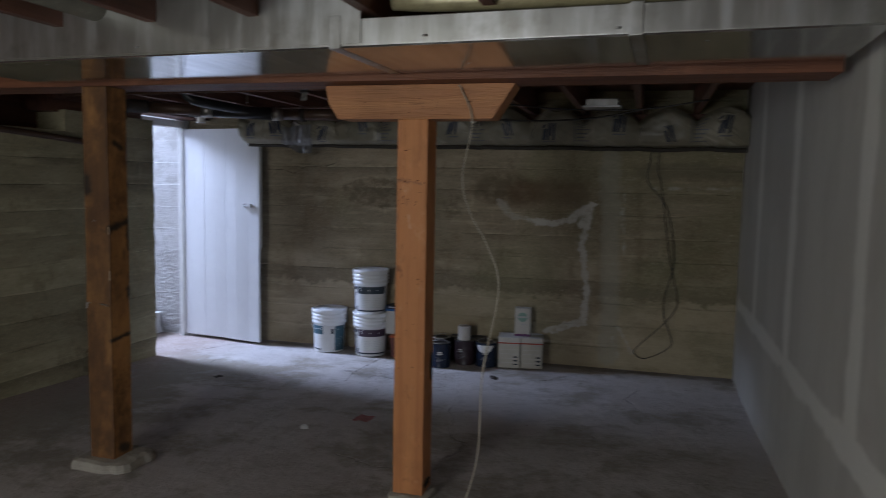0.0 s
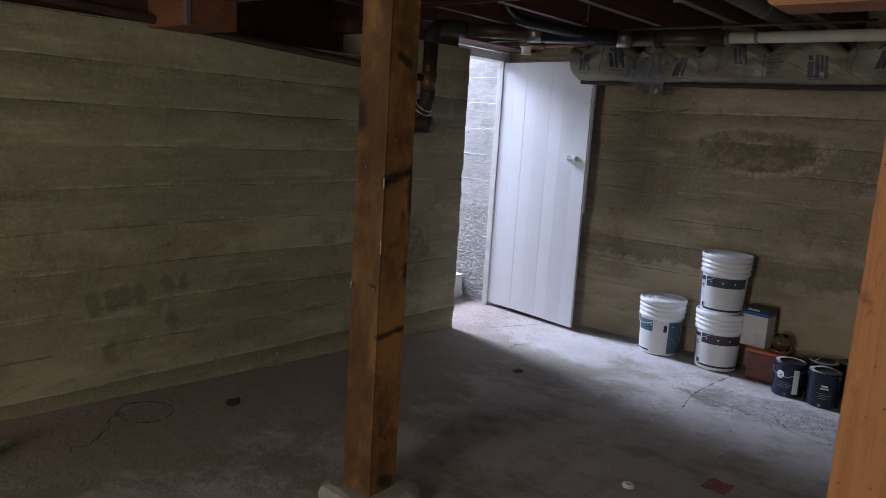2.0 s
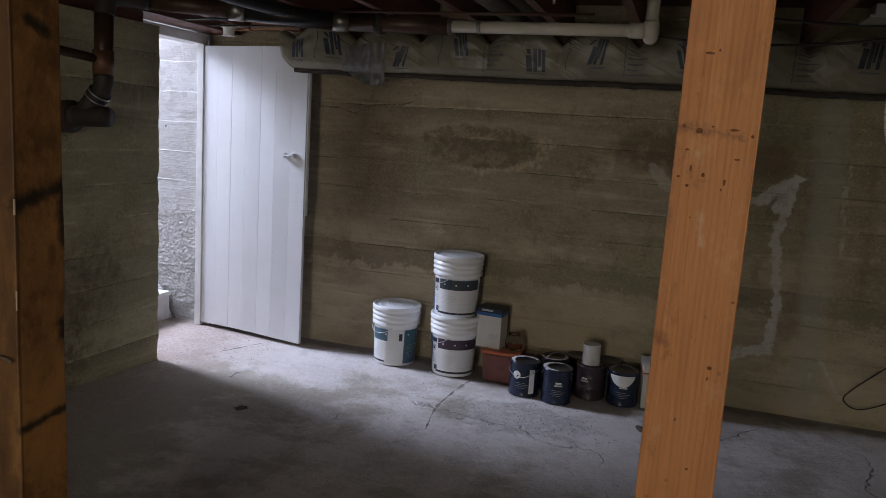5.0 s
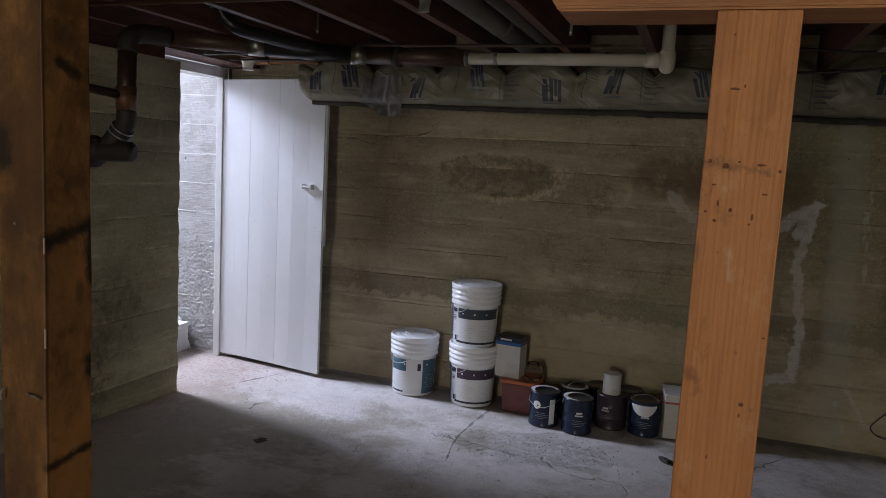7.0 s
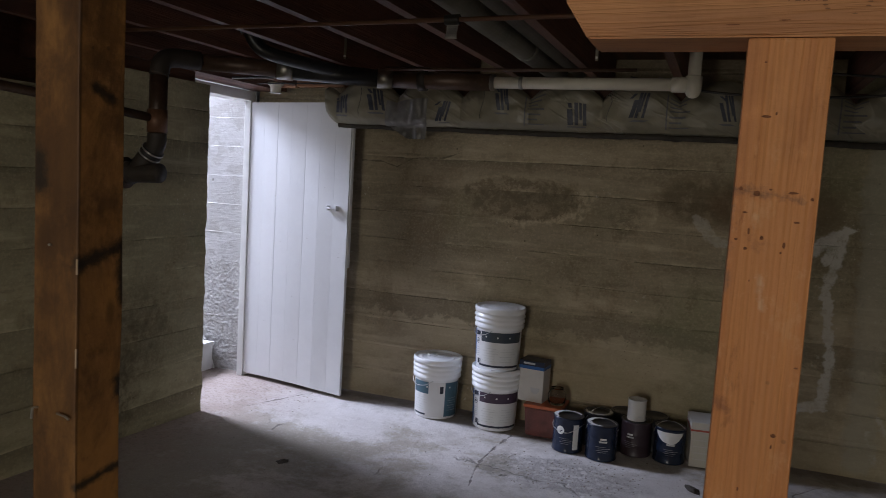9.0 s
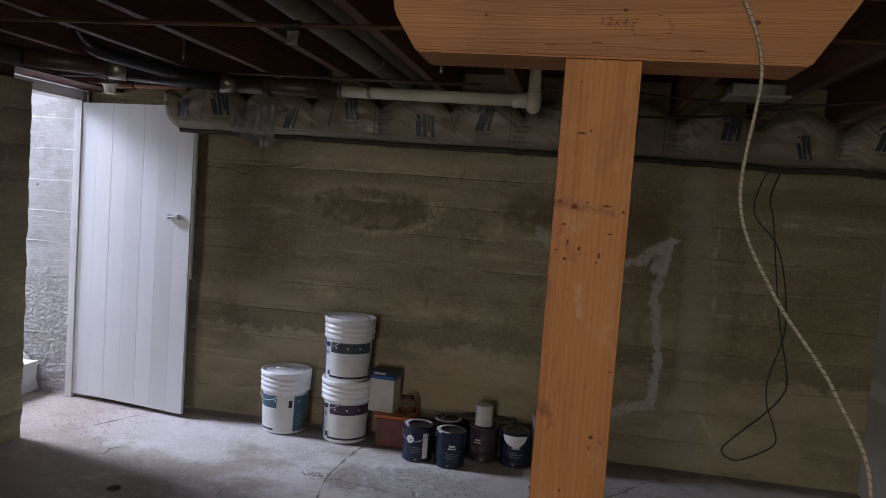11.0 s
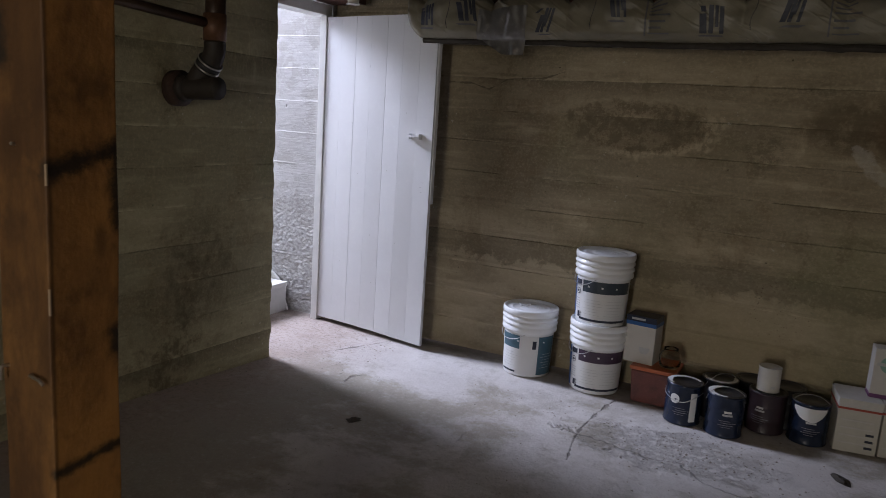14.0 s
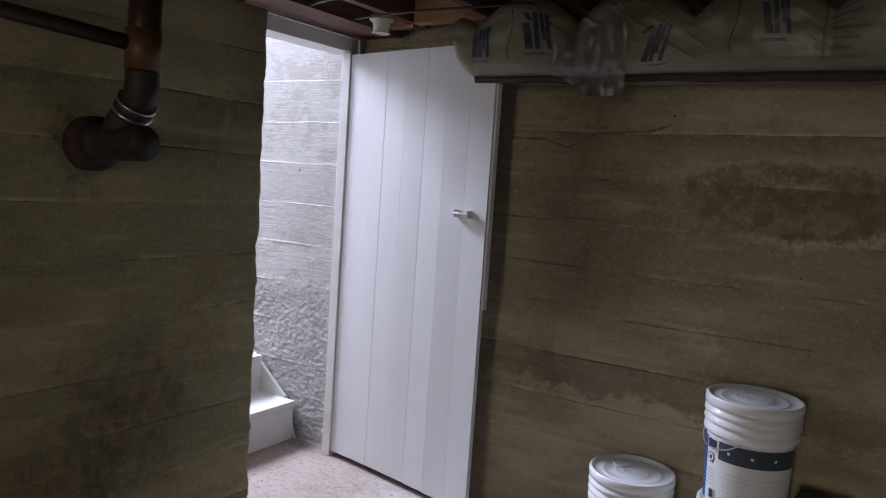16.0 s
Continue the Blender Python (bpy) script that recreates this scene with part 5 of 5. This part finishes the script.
def paint_tin(x, y, body, label, turn=0, glint=True, disc=False, smear=False, handle=True):
    ob = thing("paint_tin", label, "paint tin", pose(x, y, 0.003, 0, 0, turn), "paint tins")
    part("can", lathe([(0, 0.004), (0.080, 0.004), (0.084, 0.0), (0.0855, 0.004), (0.083, 0.010), (0.083, 0.06), (0.0838, 0.063), (0.083, 0.066), (0.083, 0.12), (0.0838, 0.123), (0.083, 0.126),
                       (0.083, 0.178), (0.0855, 0.184), (0.0855, 0.189), (0.083, 0.191)], 40), body, ob, smooth=True)
    part("rim", lathe([(0.0835, 0.188), (0.0835, 0.192), (0.076, 0.192), (0.074, 0.186), (0.068, 0.186), (0.066, 0.189), (0.0655, 0.184), (0, 0.183)], 40), WELL, ob, smooth=True)
    # daylight mirrored in the rim, put in as a flat white crescent
    if glint:
        part("rim_glint", ring_sector(0.056, 0.0838, 0.1935, 20 + turn * 3, 235 + turn * 3), DRIP_GLINT, ob, "white crescent painted in as a reflection on the rim")
    part("lid", lathe([(0.066, 0.1895), (0.060, 0.190), (0.057, 0.1855), (0, 0.1858)], 32), WELL if not glint else BLACKTIN, ob, smooth=True)
    for k in range(4):
        z = 0.05 + 0.010 * k
        part("print_line", arc_patch(0.0842, 0.0842, z, z + 0.0022, 255 - 8 * (k % 2), 284 + 9 * (k % 3), 2, 6), TINPRINT, ob)
    if disc:
        bm = bmesh.new()
        c = [bm.verts.new((0.0846 * math.cos(radians(250) + 0.023 * math.cos(a) / 0.0846), 0.0846 * math.sin(radians(250) + 0.023 * math.cos(a) / 0.0846), 0.125 + 0.023 * math.sin(a))) for a in np.linspace(0, 2 * math.pi, 20, endpoint=False)]
        bm.faces.new(c)
        part("colour_dab", bm, LABEL, ob, "round pale colour sticker")
        part("panel", arc_patch(0.0843, 0.0843, 0.02, 0.16, 300, 322, 2, 6), LABEL, ob)
    else:
        part("print_block", arc_patch(0.0843, 0.0843, 0.118, 0.128, 262, 284, 2, 6), LABEL, ob)
        part("print_block", arc_patch(0.0843, 0.0843, 0.104, 0.113, 258, 288, 2, 6), GREYPRINT, ob)
    if smear:
        bm = bmesh.new()
        run = [(a, 0.174 - 0.075 * max(0.0, math.sin((a - 215) / 104 * math.pi)) ** 0.6 * (0.8 + 0.25 * noise.noise((a * 0.03, 3, 1)))) for a in range(215, 320, 2)]
        for (a, za), (b, zb) in zip(run, run[1:]):
            bm.faces.new([bm.verts.new((0.0848 * math.cos(radians(t)), 0.0848 * math.sin(radians(t)), z)) for t, z in ((a, 0.176), (b, 0.176), (b, zb), (a, za))])
        bmesh.ops.remove_doubles(bm, verts=bm.verts, dist=0.0006)
        part("spilt_paint", bm, DRIP_GLINT, ob, "white paint run down the side")
    if handle:
        wire = smooth_path([(-0.086, 0, 0.150), (-0.075, -0.052, 0.135), (-0.03, -0.088, 0.118), (0.02, -0.092, 0.12), (0.065, -0.062, 0.145), (0.086, 0, 0.152)])
        if not disc:
            wire = smooth_path([(-0.086, 0, 0.150), (-0.078, -0.022, 0.185), (-0.04, -0.036, 0.222), (0.02, -0.036, 0.226), (0.07, -0.02, 0.195), (0.086, 0, 0.152)])
        part("handle", tube(wire, 0.0017, 6), STEEL, ob, "thin wire handle")
    return ob


paint_tin(-1.978, 4.957, NAVYTIN, "navy paint tin with a round pale sticker", 0, disc=True)
paint_tin(-1.788, 4.925, NAVYTIN, "navy paint tin with a painted-in pale reflection on its rim", 12)
paint_tin(-1.84, 5.12, BLACKTIN, "dark paint tin standing behind the others", 40)
paint_tin(-1.622, 5.088, PLUMTIN, "plum-brown paint tin with a small tin on its lid", -20, glint=False, handle=False)
paint_tin(-1.440, 5.07, NAVYTIN, "navy paint tin with white paint run down its side", 4, glint=False, smear=True)
paint_tin(-1.545, 5.215, BLACKTIN, "dark paint tin against the wall", 70, glint=False, handle=False)
paint_tin(-1.70, 5.22, BLACKTIN, "black paint tin against the wall", 30, glint=False, handle=False)
small = thing("small_tin", "small plain white tin on a plum paint tin", "tin", pose(-1.628, 5.082, 0.196))
part("can", lathe([(0, 0.0), (0.050, 0.0), (0.0515, 0.003), (0.050, 0.006), (0.050, 0.108), (0.0515, 0.112), (0.0505, 0.115), (0.046, 0.114), (0.045, 0.110), (0, 0.110)], 32), CARD, small, smooth=True)
part("print_block", arc_patch(0.0506, 0.0506, 0.02, 0.032, 285, 310, 2, 5), GREYPRINT, small)

# ---- cartons ----
TAN = plain("cream_carton", (0.56, 0.54, 0.47), 0.7, wear=0.08)
REDPRINT = plain("red_print", (0.40, 0.07, 0.04), 0.5)


def tile_carton(m, label):
    ob = thing("tile_carton", label, "carton", m, "cream cartons")
    part("body", box(-0.085, 0.085, -0.10, 0.10, 0, 0.235, 0.003), TAN, ob)
    part("lid", box(-0.088, 0.088, -0.103, 0.103, 0.205, 0.245, 0.003), CARD, ob, "white carton lid")
    part("stripe", box(-0.0885, 0.0885, -0.1038, 0.1038, 0.196, 0.205), REDPRINT, ob)
    for k in range(4):
        part("print_line", box(-0.07, 0.06, -0.1012, -0.1004, 0.04 + 0.035 * k, 0.047 + 0.035 * k), CARD, ob)
    for k in range(3):
        part("print_block", box(0.035, 0.068, -0.1018, -0.1012, 0.025 + 0.03 * k, 0.036 + 0.03 * k), PRINT, ob)
    return ob


tile_carton(pose(-1.262, 5.135, 0.004, 0, 0, 8), "cream cardboard carton with a red stripe beside the tins")
tile_carton(pose(-1.085, 5.165, 0.004, 0, 0, 8), "cream cardboard carton with a red stripe beside another carton")
pack = thing("filler_carton", "tall white carton with a green round print on the cartons", "carton", pose(-1.165, 5.165, 0.250, 0, 0, 6))
part("body", box(-0.062, 0.062, -0.045, 0.045, 0, 0.225, 0.003), CARD, pack)
bm = bmesh.new()
bm.faces.new([bm.verts.new((0.038 * math.cos(a), -0.0462, 0.155 + 0.038 * math.sin(a))) for a in np.linspace(0, 2 * math.pi, 24, endpoint=False)])
part("emblem", bm, plain("green_print", (0.25, 0.40, 0.33), 0.5), pack)
part("print_line", box(-0.05, 0.05, -0.047, -0.0463, 0.148, 0.162), GREYPRINT, pack)
part("print_line", box(-0.01, 0.045, -0.047, -0.0463, 0.09, 0.098), GREYPRINT, pack)
part("stripe", box(-0.0625, 0.0625, -0.0458, 0.0458, 0.0, 0.018), plain("violet_print", (0.16, 0.05, 0.16), 0.5), pack)

# ---- pipes ----
drain = thing("drain_pipe", "brown drain pipe with black couplings and a white plastic end", "pipe")
RX, RY = -3.897, 3.84
part("riser", tube([(RX, RY, 1.56), (RX, RY + 0.005, 1.88)], 0.043, 24), RUSTBROWN, drain, smooth=True)
part("elbow", tube(smooth_path([(RX, RY + 0.005, 1.88), (RX + 0.004, RY + 0.02, 1.945), (RX + 0.025, RY + 0.07, 1.975), (-3.80, 4.02, 1.978)], 6), 0.047, 20), IRON, drain, smooth=True)
part("pipe", tube([(-3.84, 4.02, 1.978), (-3.42, 4.24, 1.968)], 0.042, 20), COPPER, drain, smooth=True)
part("tee", tube([(-3.42, 4.24, 1.968), (-2.99, 4.47, 1.962)], 0.047, 20), ABS, drain, "black plastic branch fitting", smooth=True)
part("branch", tube(smooth_path([(-3.49, 3.99, 2.197), (-3.488, 3.99, 2.13), (-3.465, 4.01, 2.065), (-3.41, 4.05, 2.02), (-3.305, 4.20, 1.998), (-3.17, 4.39, 1.975)], 6), 0.034, 16), ABS, drain, "black plastic branch pipe", smooth=True)
for a, b in (((-3.47, 4.213, 1.969), (-3.40, 4.25, 1.967)), ((-3.02, 4.455, 1.962), (-2.95, 4.49, 1.961))):
    part("coupling", tube([a, b], 0.051, 20), DULLSTEEL, drain, "steel band coupling", smooth=True)
part("pipe", tube([(-2.95, 4.49, 1.961), (-2.42, 4.52, 1.955)], 0.043, 20), COPPER, drain, smooth=True)
part("collar", tube([(-2.80, 4.50, 1.958), (-2.76, 4.502, 1.958)], 0.052, 20), IRON, drain, smooth=True)
part("collar", tube([(-2.47, 4.515, 1.956), (-2.40, 4.52, 1.955)], 0.040, 20), DULLSTEEL, drain, smooth=True)
part("waste_pipe", tube([(-2.40, 4.52, 1.955), (-1.50, 4.50, 1.95)], 0.029, 20), PVC, drain, "white plastic waste pipe", smooth=True)
part("waste_tee", lathe([(0, -0.060), (0.016, -0.057), (0.028, -0.047), (0.035, -0.030), (0.037, -0.010), (0.037, 0.036), (0.034, 0.040), (0, 0.040)], 24, at=(-1.455, 4.50, 1.95)), PVC, drain, smooth=True)
part("waste_riser", tube([(-1.455, 4.50, 1.99), (-1.455, 4.50, 2.19)], 0.029, 20), PVC, drain, smooth=True)
part("waste_socket", tube([(-1.55, 4.50, 1.951), (-1.48, 4.50, 1.95)], 0.035, 20), PVC, drain, smooth=True)
for x in (-2.26, -1.60):
    part("strap", tube([(x - 0.009, 4.516, 1.954), (x + 0.009, 4.515, 1.954)], 0.0315, 20), DULLSTEEL, drain, "dull steel pipe strap", smooth=True)
part("bend", tube(smooth_path([(RX, RY, 1.60), (RX, RY, 1.565), (RX - 0.012, RY, 1.53), (RX - 0.045, RY - 0.003, 1.488)], 6), 0.045, 24), IRON, drain, smooth=True)
for d0, d1, r, mat, nm in ((0.0, 0.046, 0.054, RUBBER, "clamp"), (0.004, 0.012, 0.0555, STEEL, "clamp_band"), (0.034, 0.042, 0.0555, STEEL, "clamp_band")):
    part(nm, tube([(RX - 0.018 - 0.62 * d0, RY - 0.001, 1.522 - 0.78 * d0), (RX - 0.018 - 0.62 * d1, RY - 0.001, 1.522 - 0.78 * d1)], r, 24), mat, drain, smooth=True)
part("copper_sleeve", tube([(RX, RY, 1.605), (RX, RY, 1.715)], 0.0475, 24), COPPER_BRIGHT, drain, "bare brown copper sleeve", smooth=True)
part("branch_inlet", tube([(RX - 0.03, RY - 0.002, 1.51), (RX - 0.12, RY - 0.01, 1.40)], 0.049, 24), IRON, drain, smooth=True)
part("wall_elbow", tube([(-4.12, 3.805, 1.398), (-4.0, 3.818, 1.402), (RX + 0.022, RY - 0.006, 1.407), (RX + 0.03, RY - 0.005, 1.407)], 0.048, 24), IRON, drain, smooth=True)
part("cleanout", tube([(RX + 0.012, RY - 0.008, 1.407), (RX + 0.038, RY - 0.004, 1.407)], 0.044, 24), IRON, drain, smooth=True)
part("wall_flange", tube([(-4.10, 3.806, 1.398), (-4.055, 3.811, 1.400)], 0.078, 24), RUST, drain, "rusty iron wall flange", smooth=True)
part("hub", tube([(-4.06, 3.81, 1.400), (-4.02, 3.815, 1.401)], 0.057, 24), IRON, drain, smooth=True)

side = thing("copper_pipe", "thin brown pipe sloping along the wall", "pipe")
part("pipe", tube([(-3.90, 3.825, 1.672), (-4.05, 3.45, 1.718), (-4.06, 2.35, 1.775), (-4.08, 1.0, 1.85), (-4.09, -0.5, 1.93)], 0.021, 12), COPPER, side, smooth=True)
line = thing("water_pipe", "thin bright copper water pipe under the joists", "pipe")
part("pipe", tube([(-3.9, 3.33, 1.985), (-2.67, 3.29, 1.985), (-1.8, 3.25, 1.985), (0.44, 3.21, 1.985)], 0.008, 10), COPPER_BRIGHT, line, smooth=True)
part("tape", tube([(-2.19, 3.267, 1.985), (-2.14, 3.265, 1.985)], 0.017, 12), CABLE, line, "black tape wrapped on the pipe")
part("tape_end", sheet(6, 8, lambda u, v: (-2.185 + 0.04 * u, 3.263 + 0.006 * math.sin(5 * v + u), 1.972 - 0.05 * v)), POLY, line, "loose end of grey tape")
low_line = thing("water_pipe", "thin dark pipe under the joists beside the drain", "pipe")
part("pipe", tube([(-2.95, 4.40, 2.003), (-2.3, 4.41, 2.0), (-1.70, 4.42, 2.003)], 0.008, 10), COPPER, low_line, smooth=True)
for x, y, z0, z1 in ((-2.965, 4.0, 1.985, 2.197), (-3.537, 4.0, 2.10, 2.197), (-1.812, 4.0, 1.975, 2.197)):
    hanger = thing("pipe_hanger", "thin perforated steel strap hanging from the ceiling", "hanger", pose(x, y, 0), "pipe hangers")
    part("strap", box(-0.006, 0.006, -0.001, 0.001, z0, z1), DULL, hanger)
    part("bolt", tube([(0, -0.006, z0 + 0.012), (0, 0.004, z0 + 0.012)], 0.005, 8), STEEL, hanger)
flue = thing("round_duct", "dull grey-green round air duct between joists", "duct")
part("pipe", tube([(-2.185, 0.0, 2.085), (-2.185, 4.97, 2.075)], 0.056, 24), DULL, flue, smooth=True)
part("joint", tube([(-2.185, 4.25, 2.077), (-2.185, 4.30, 2.077)], 0.059, 24), DULL, flue, smooth=True)
vent = thing("vent_pipe", "black plastic pipe beside the round duct", "pipe")
part("pipe", tube([(-2.055, 0.0, 2.09), (-2.055, 4.92, 2.08)], 0.045, 24), ABS, vent, smooth=True)
pan = thing("metal_register", "flat galvanised metal register under the joists", "register")
part("pan", box(-0.64, -0.44, 4.12, 4.28, 1.968, 2.011, 0.003), DUCT, pan)
part("lip", box(-0.66, -0.42, 4.10, 4.30, 1.958, 1.967, 0.001), GALV, pan)

# ---- rope and cable ----
rope = thing("hanging_rope", "pale twisted rope hanging over the post cap", "rope")
rope_line = smooth_path([(-1.0, 2.312, 1.868), (-0.98, 2.30, 1.84), (-0.938, 2.305, 1.72), (-0.962, 2.255, 1.50), (-0.915, 2.19, 1.36), (-0.825, 2.14, 1.22), (-0.773, 2.11, 1.06),
                               (-0.83, 2.12, 0.72), (-0.85, 2.15, 0.38), (-0.92, 2.19, 0.14), (-0.99, 2.22, 0.106), (-1.06, 2.12, 0.104)], 140)
part("rope", tube(rope_line, 0.0030, 9, twist=(0.2, 520)), ROPE, rope, smooth=True)
# a thin brown helix gives the rope its dark flecks
part("dark_twist", tube(coil(rope_line, 0.0024, 520), 0.0010, 5), DARK_TWIST, rope, "thin brown helix along the rope")
cord = thing("black_cable", "thin black cable looped down the wall", "cable")
part("cable", tube(smooth_path([(-0.17, 5.05, 2.03), (-0.165, 5.06, 1.80), (-0.17, 5.27, 1.60), (-0.135, 5.285, 1.45), (-0.06, 5.285, 0.95), (0.015, 5.285, 0.62), (0.0, 5.285, 0.5), (-0.10, 5.285, 0.37),
                                (-0.25, 5.28, 0.22), (-0.29, 5.275, 0.15), (-0.2, 5.27, 0.115), (-0.02, 5.275, 0.22), (-0.03, 5.28, 0.33), (-0.075, 5.285, 0.45), (-0.08, 5.285, 0.60), (-0.02, 5.285, 0.9),
                                (-0.09, 5.285, 1.30), (-0.24, 5.285, 1.50), (-0.23, 5.26, 1.66), (-0.22, 5.06, 1.80), (-0.23, 5.05, 2.03)], 6), 0.0034, 8), CABLE, cord, smooth=True)

for pts, r in (([(-1.75, 4.62, 2.0), (-1.4, 4.60, 1.935), (-1.0, 4.60, 1.915), (-0.6, 4.60, 1.935), (-0.2, 4.55, 2.0)], 0.006), ([(-1.2, 4.3, 2.005), (-0.8, 4.3, 1.965), (-0.3, 4.25, 1.955), (0.1, 4.2, 2.005)], 0.005),
               ([(-4.2, 4.75, 2.0), (-3.9, 4.62, 1.985), (-3.4, 4.60, 1.99), (-3.0, 4.62, 2.003)], 0.007), ([(-4.25, 5.0, 2.0), (-3.8, 4.9, 1.99), (-3.3, 4.95, 2.0)], 0.005)):
    cable = thing("ceiling_cable", "black cable strung under the joists", "cable", group="ceiling cables")
    part("cable", tube(smooth_path(pts), r, 8), CABLE, cable, smooth=True)
for x0, x1, y in ((-4.30, -3.97, 5.17), (-3.93, -3.58, 5.12)):
    tagged(link("wood_block", box(x0, x1, y, y + 0.05, 2.0, 2.10, 0.003), FRESH), "short fresh orange wood block between joists", "wood block", "wood blocks")
holder = thing("lamp_socket", "white porcelain lamp socket on the joists", "lamp socket", pose(-4.02, 5.02, 1.99))
part("base", lathe([(0, 0.02), (0.05, 0.02), (0.05, 0.006), (0.036, -0.004), (0.032, -0.04), (0.028, -0.045), (0.024, -0.043), (0, -0.03)], 24), PVC, holder, smooth=True)
part("ring", tube([(0.036 * math.cos(a), 0.036 * math.sin(a), -0.045) for a in np.linspace(0, 6.2, 24)], 0.003, 6), STEEL, holder, smooth=True)

# ---- litter on the floor ----
def on_floor(x, y):
    return floor_z(x, y)


SCRAP = plain("dark_crumpled_scrap", (0.06, 0.05, 0.04), 0.85, wear=0.4, scale=40)
PAPER = plain("faded_red_paper", (0.40, 0.16, 0.15), 0.8, wear=0.4, scale=60)
scrap = tagged(link("paper_scrap", sheet(8, 8, lambda u, v: (-1.88 + 0.10 * u + 0.01 * v, 3.33 + 0.11 * v, on_floor(-1.83, 3.38) + 0.005 + 0.006 * noise.noise((u * 3, v * 3, 9)))), PAPER), "flattened faded red paper scrap on the floor", "litter")
white_bit = tagged(link("plaster_scrap", lathe([(0, 0), (0.022, 0), (0.026, 0.008), (0.014, 0.016), (0, 0.013)], 9), DRIP_GLINT), "small white crumpled scrap on the floor", "litter")
white_bit.matrix_world = pose(-2.08, 3.10, on_floor(-2.08, 3.10) + 0.001, 8, 0, 30)
for x, y, sx, sy in ((-3.76, 2.43, 0.03, 0.045), (-1.30, 4.70, 0.055, 0.03), (-3.2, 3.98, 0.03, 0.02)):
    lump = tagged(link("dark_scrap", lathe([(0, 0), (0.9, 0), (1.0, 0.3), (0.7, 0.75), (0.3, 1.0), (0, 0.9)], 9), SCRAP), "small dark crumpled scrap on the floor", "litter", "dark scraps")
    for v in lump.data.vertices:
        v.co *= 1 + 0.75 * noise.noise(v.co * 2.1 + Vector((x, y, 0)))
    lump.matrix_world = pose(x, y, on_floor(x, y) + 0.001, 0, 0, 40 * x) @ Matrix.Diagonal((sx, sy, 0.013, 1))
hoop = tagged(link("wire_hoop", tube([(-3.88 + 0.125 * math.cos(a), 2.06 + 0.11 * math.sin(a), on_floor(-3.88, 2.06) + 0.006 + 0.003 * math.sin(2 * a)) for a in np.linspace(0.2, 6.3, 40)], 0.0016, 6), IRON, True), "thin dark wire hoop lying on the floor", "wire")

plank = tagged(link("loose_board", box(-0.06, 0.06, -0.32, 0.32, 0, 0.022, 0.003), plain("grey_board", (0.34, 0.33, 0.30), 0.75, wear=0.3, scale=12)), "short pale grey board lying on the floor", "board")
plank.matrix_world = pose(-3.72, 1.19, on_floor(-3.72, 1.19) + 0.003, 0, 0, 30)

rng = random.Random(5)
bm = bmesh.new()
for k in range(2600):
    where = rng.random()
    if where < 0.25:
        x, y = rng.uniform(-4.6, -3.6), rng.uniform(4.45, 5.15)
    elif where < 0.5:
        x, y = rng.gauss(-1.95, 0.35), rng.gauss(4.6, 0.17)
    elif where < 0.66:
        x, y = rng.uniform(-3.4, 0.3), 5.29 - abs(rng.gauss(0, 0.06))
    elif where < 0.82:
        y = rng.uniform(1.0, 4.4)
        x = -4.10 + abs(rng.gauss(0, 0.07))
    else:
        x, y = rng.uniform(-3.9, 0.2), rng.uniform(1.2, 5.0)
    if y > 5.295 or x > 0.4:
        continue
    r = rng.choice((0.0015, 0.002, 0.002, 0.003, 0.003, 0.004, 0.006))
    z = on_floor(x, y)
    a = rng.uniform(0, 6)
    base = [bm.verts.new((x + r * rng.uniform(0.6, 1.3) * math.cos(a + t), y + r * rng.uniform(0.6, 1.3) * math.sin(a + t), z + 0.0005)) for t in (0, 1.6, 3.1, 4.7)]
    top = bm.verts.new((x, y, z + r * rng.uniform(0.5, 1.0)))
    for i in range(4):
        bm.faces.new((base[i], base[(i + 1) % 4], top))
tagged(link("floor_grit", bm, plain("concrete_crumbs", (0.33, 0.285, 0.245), 0.9, wear=0.5, scale=30)), "crumbs of concrete and dirt on the floor", "grit", kind="stuff")

# ---- bulb behind the walker ----
bulb = thing("ceiling_bulb", "bare bulb in a ceiling socket", "lamp")
part("socket", tube([(-1.94, -1.35, 2.0115), (-1.94, -1.35, 1.83)], 0.02, 16), PVC, bulb, smooth=True)
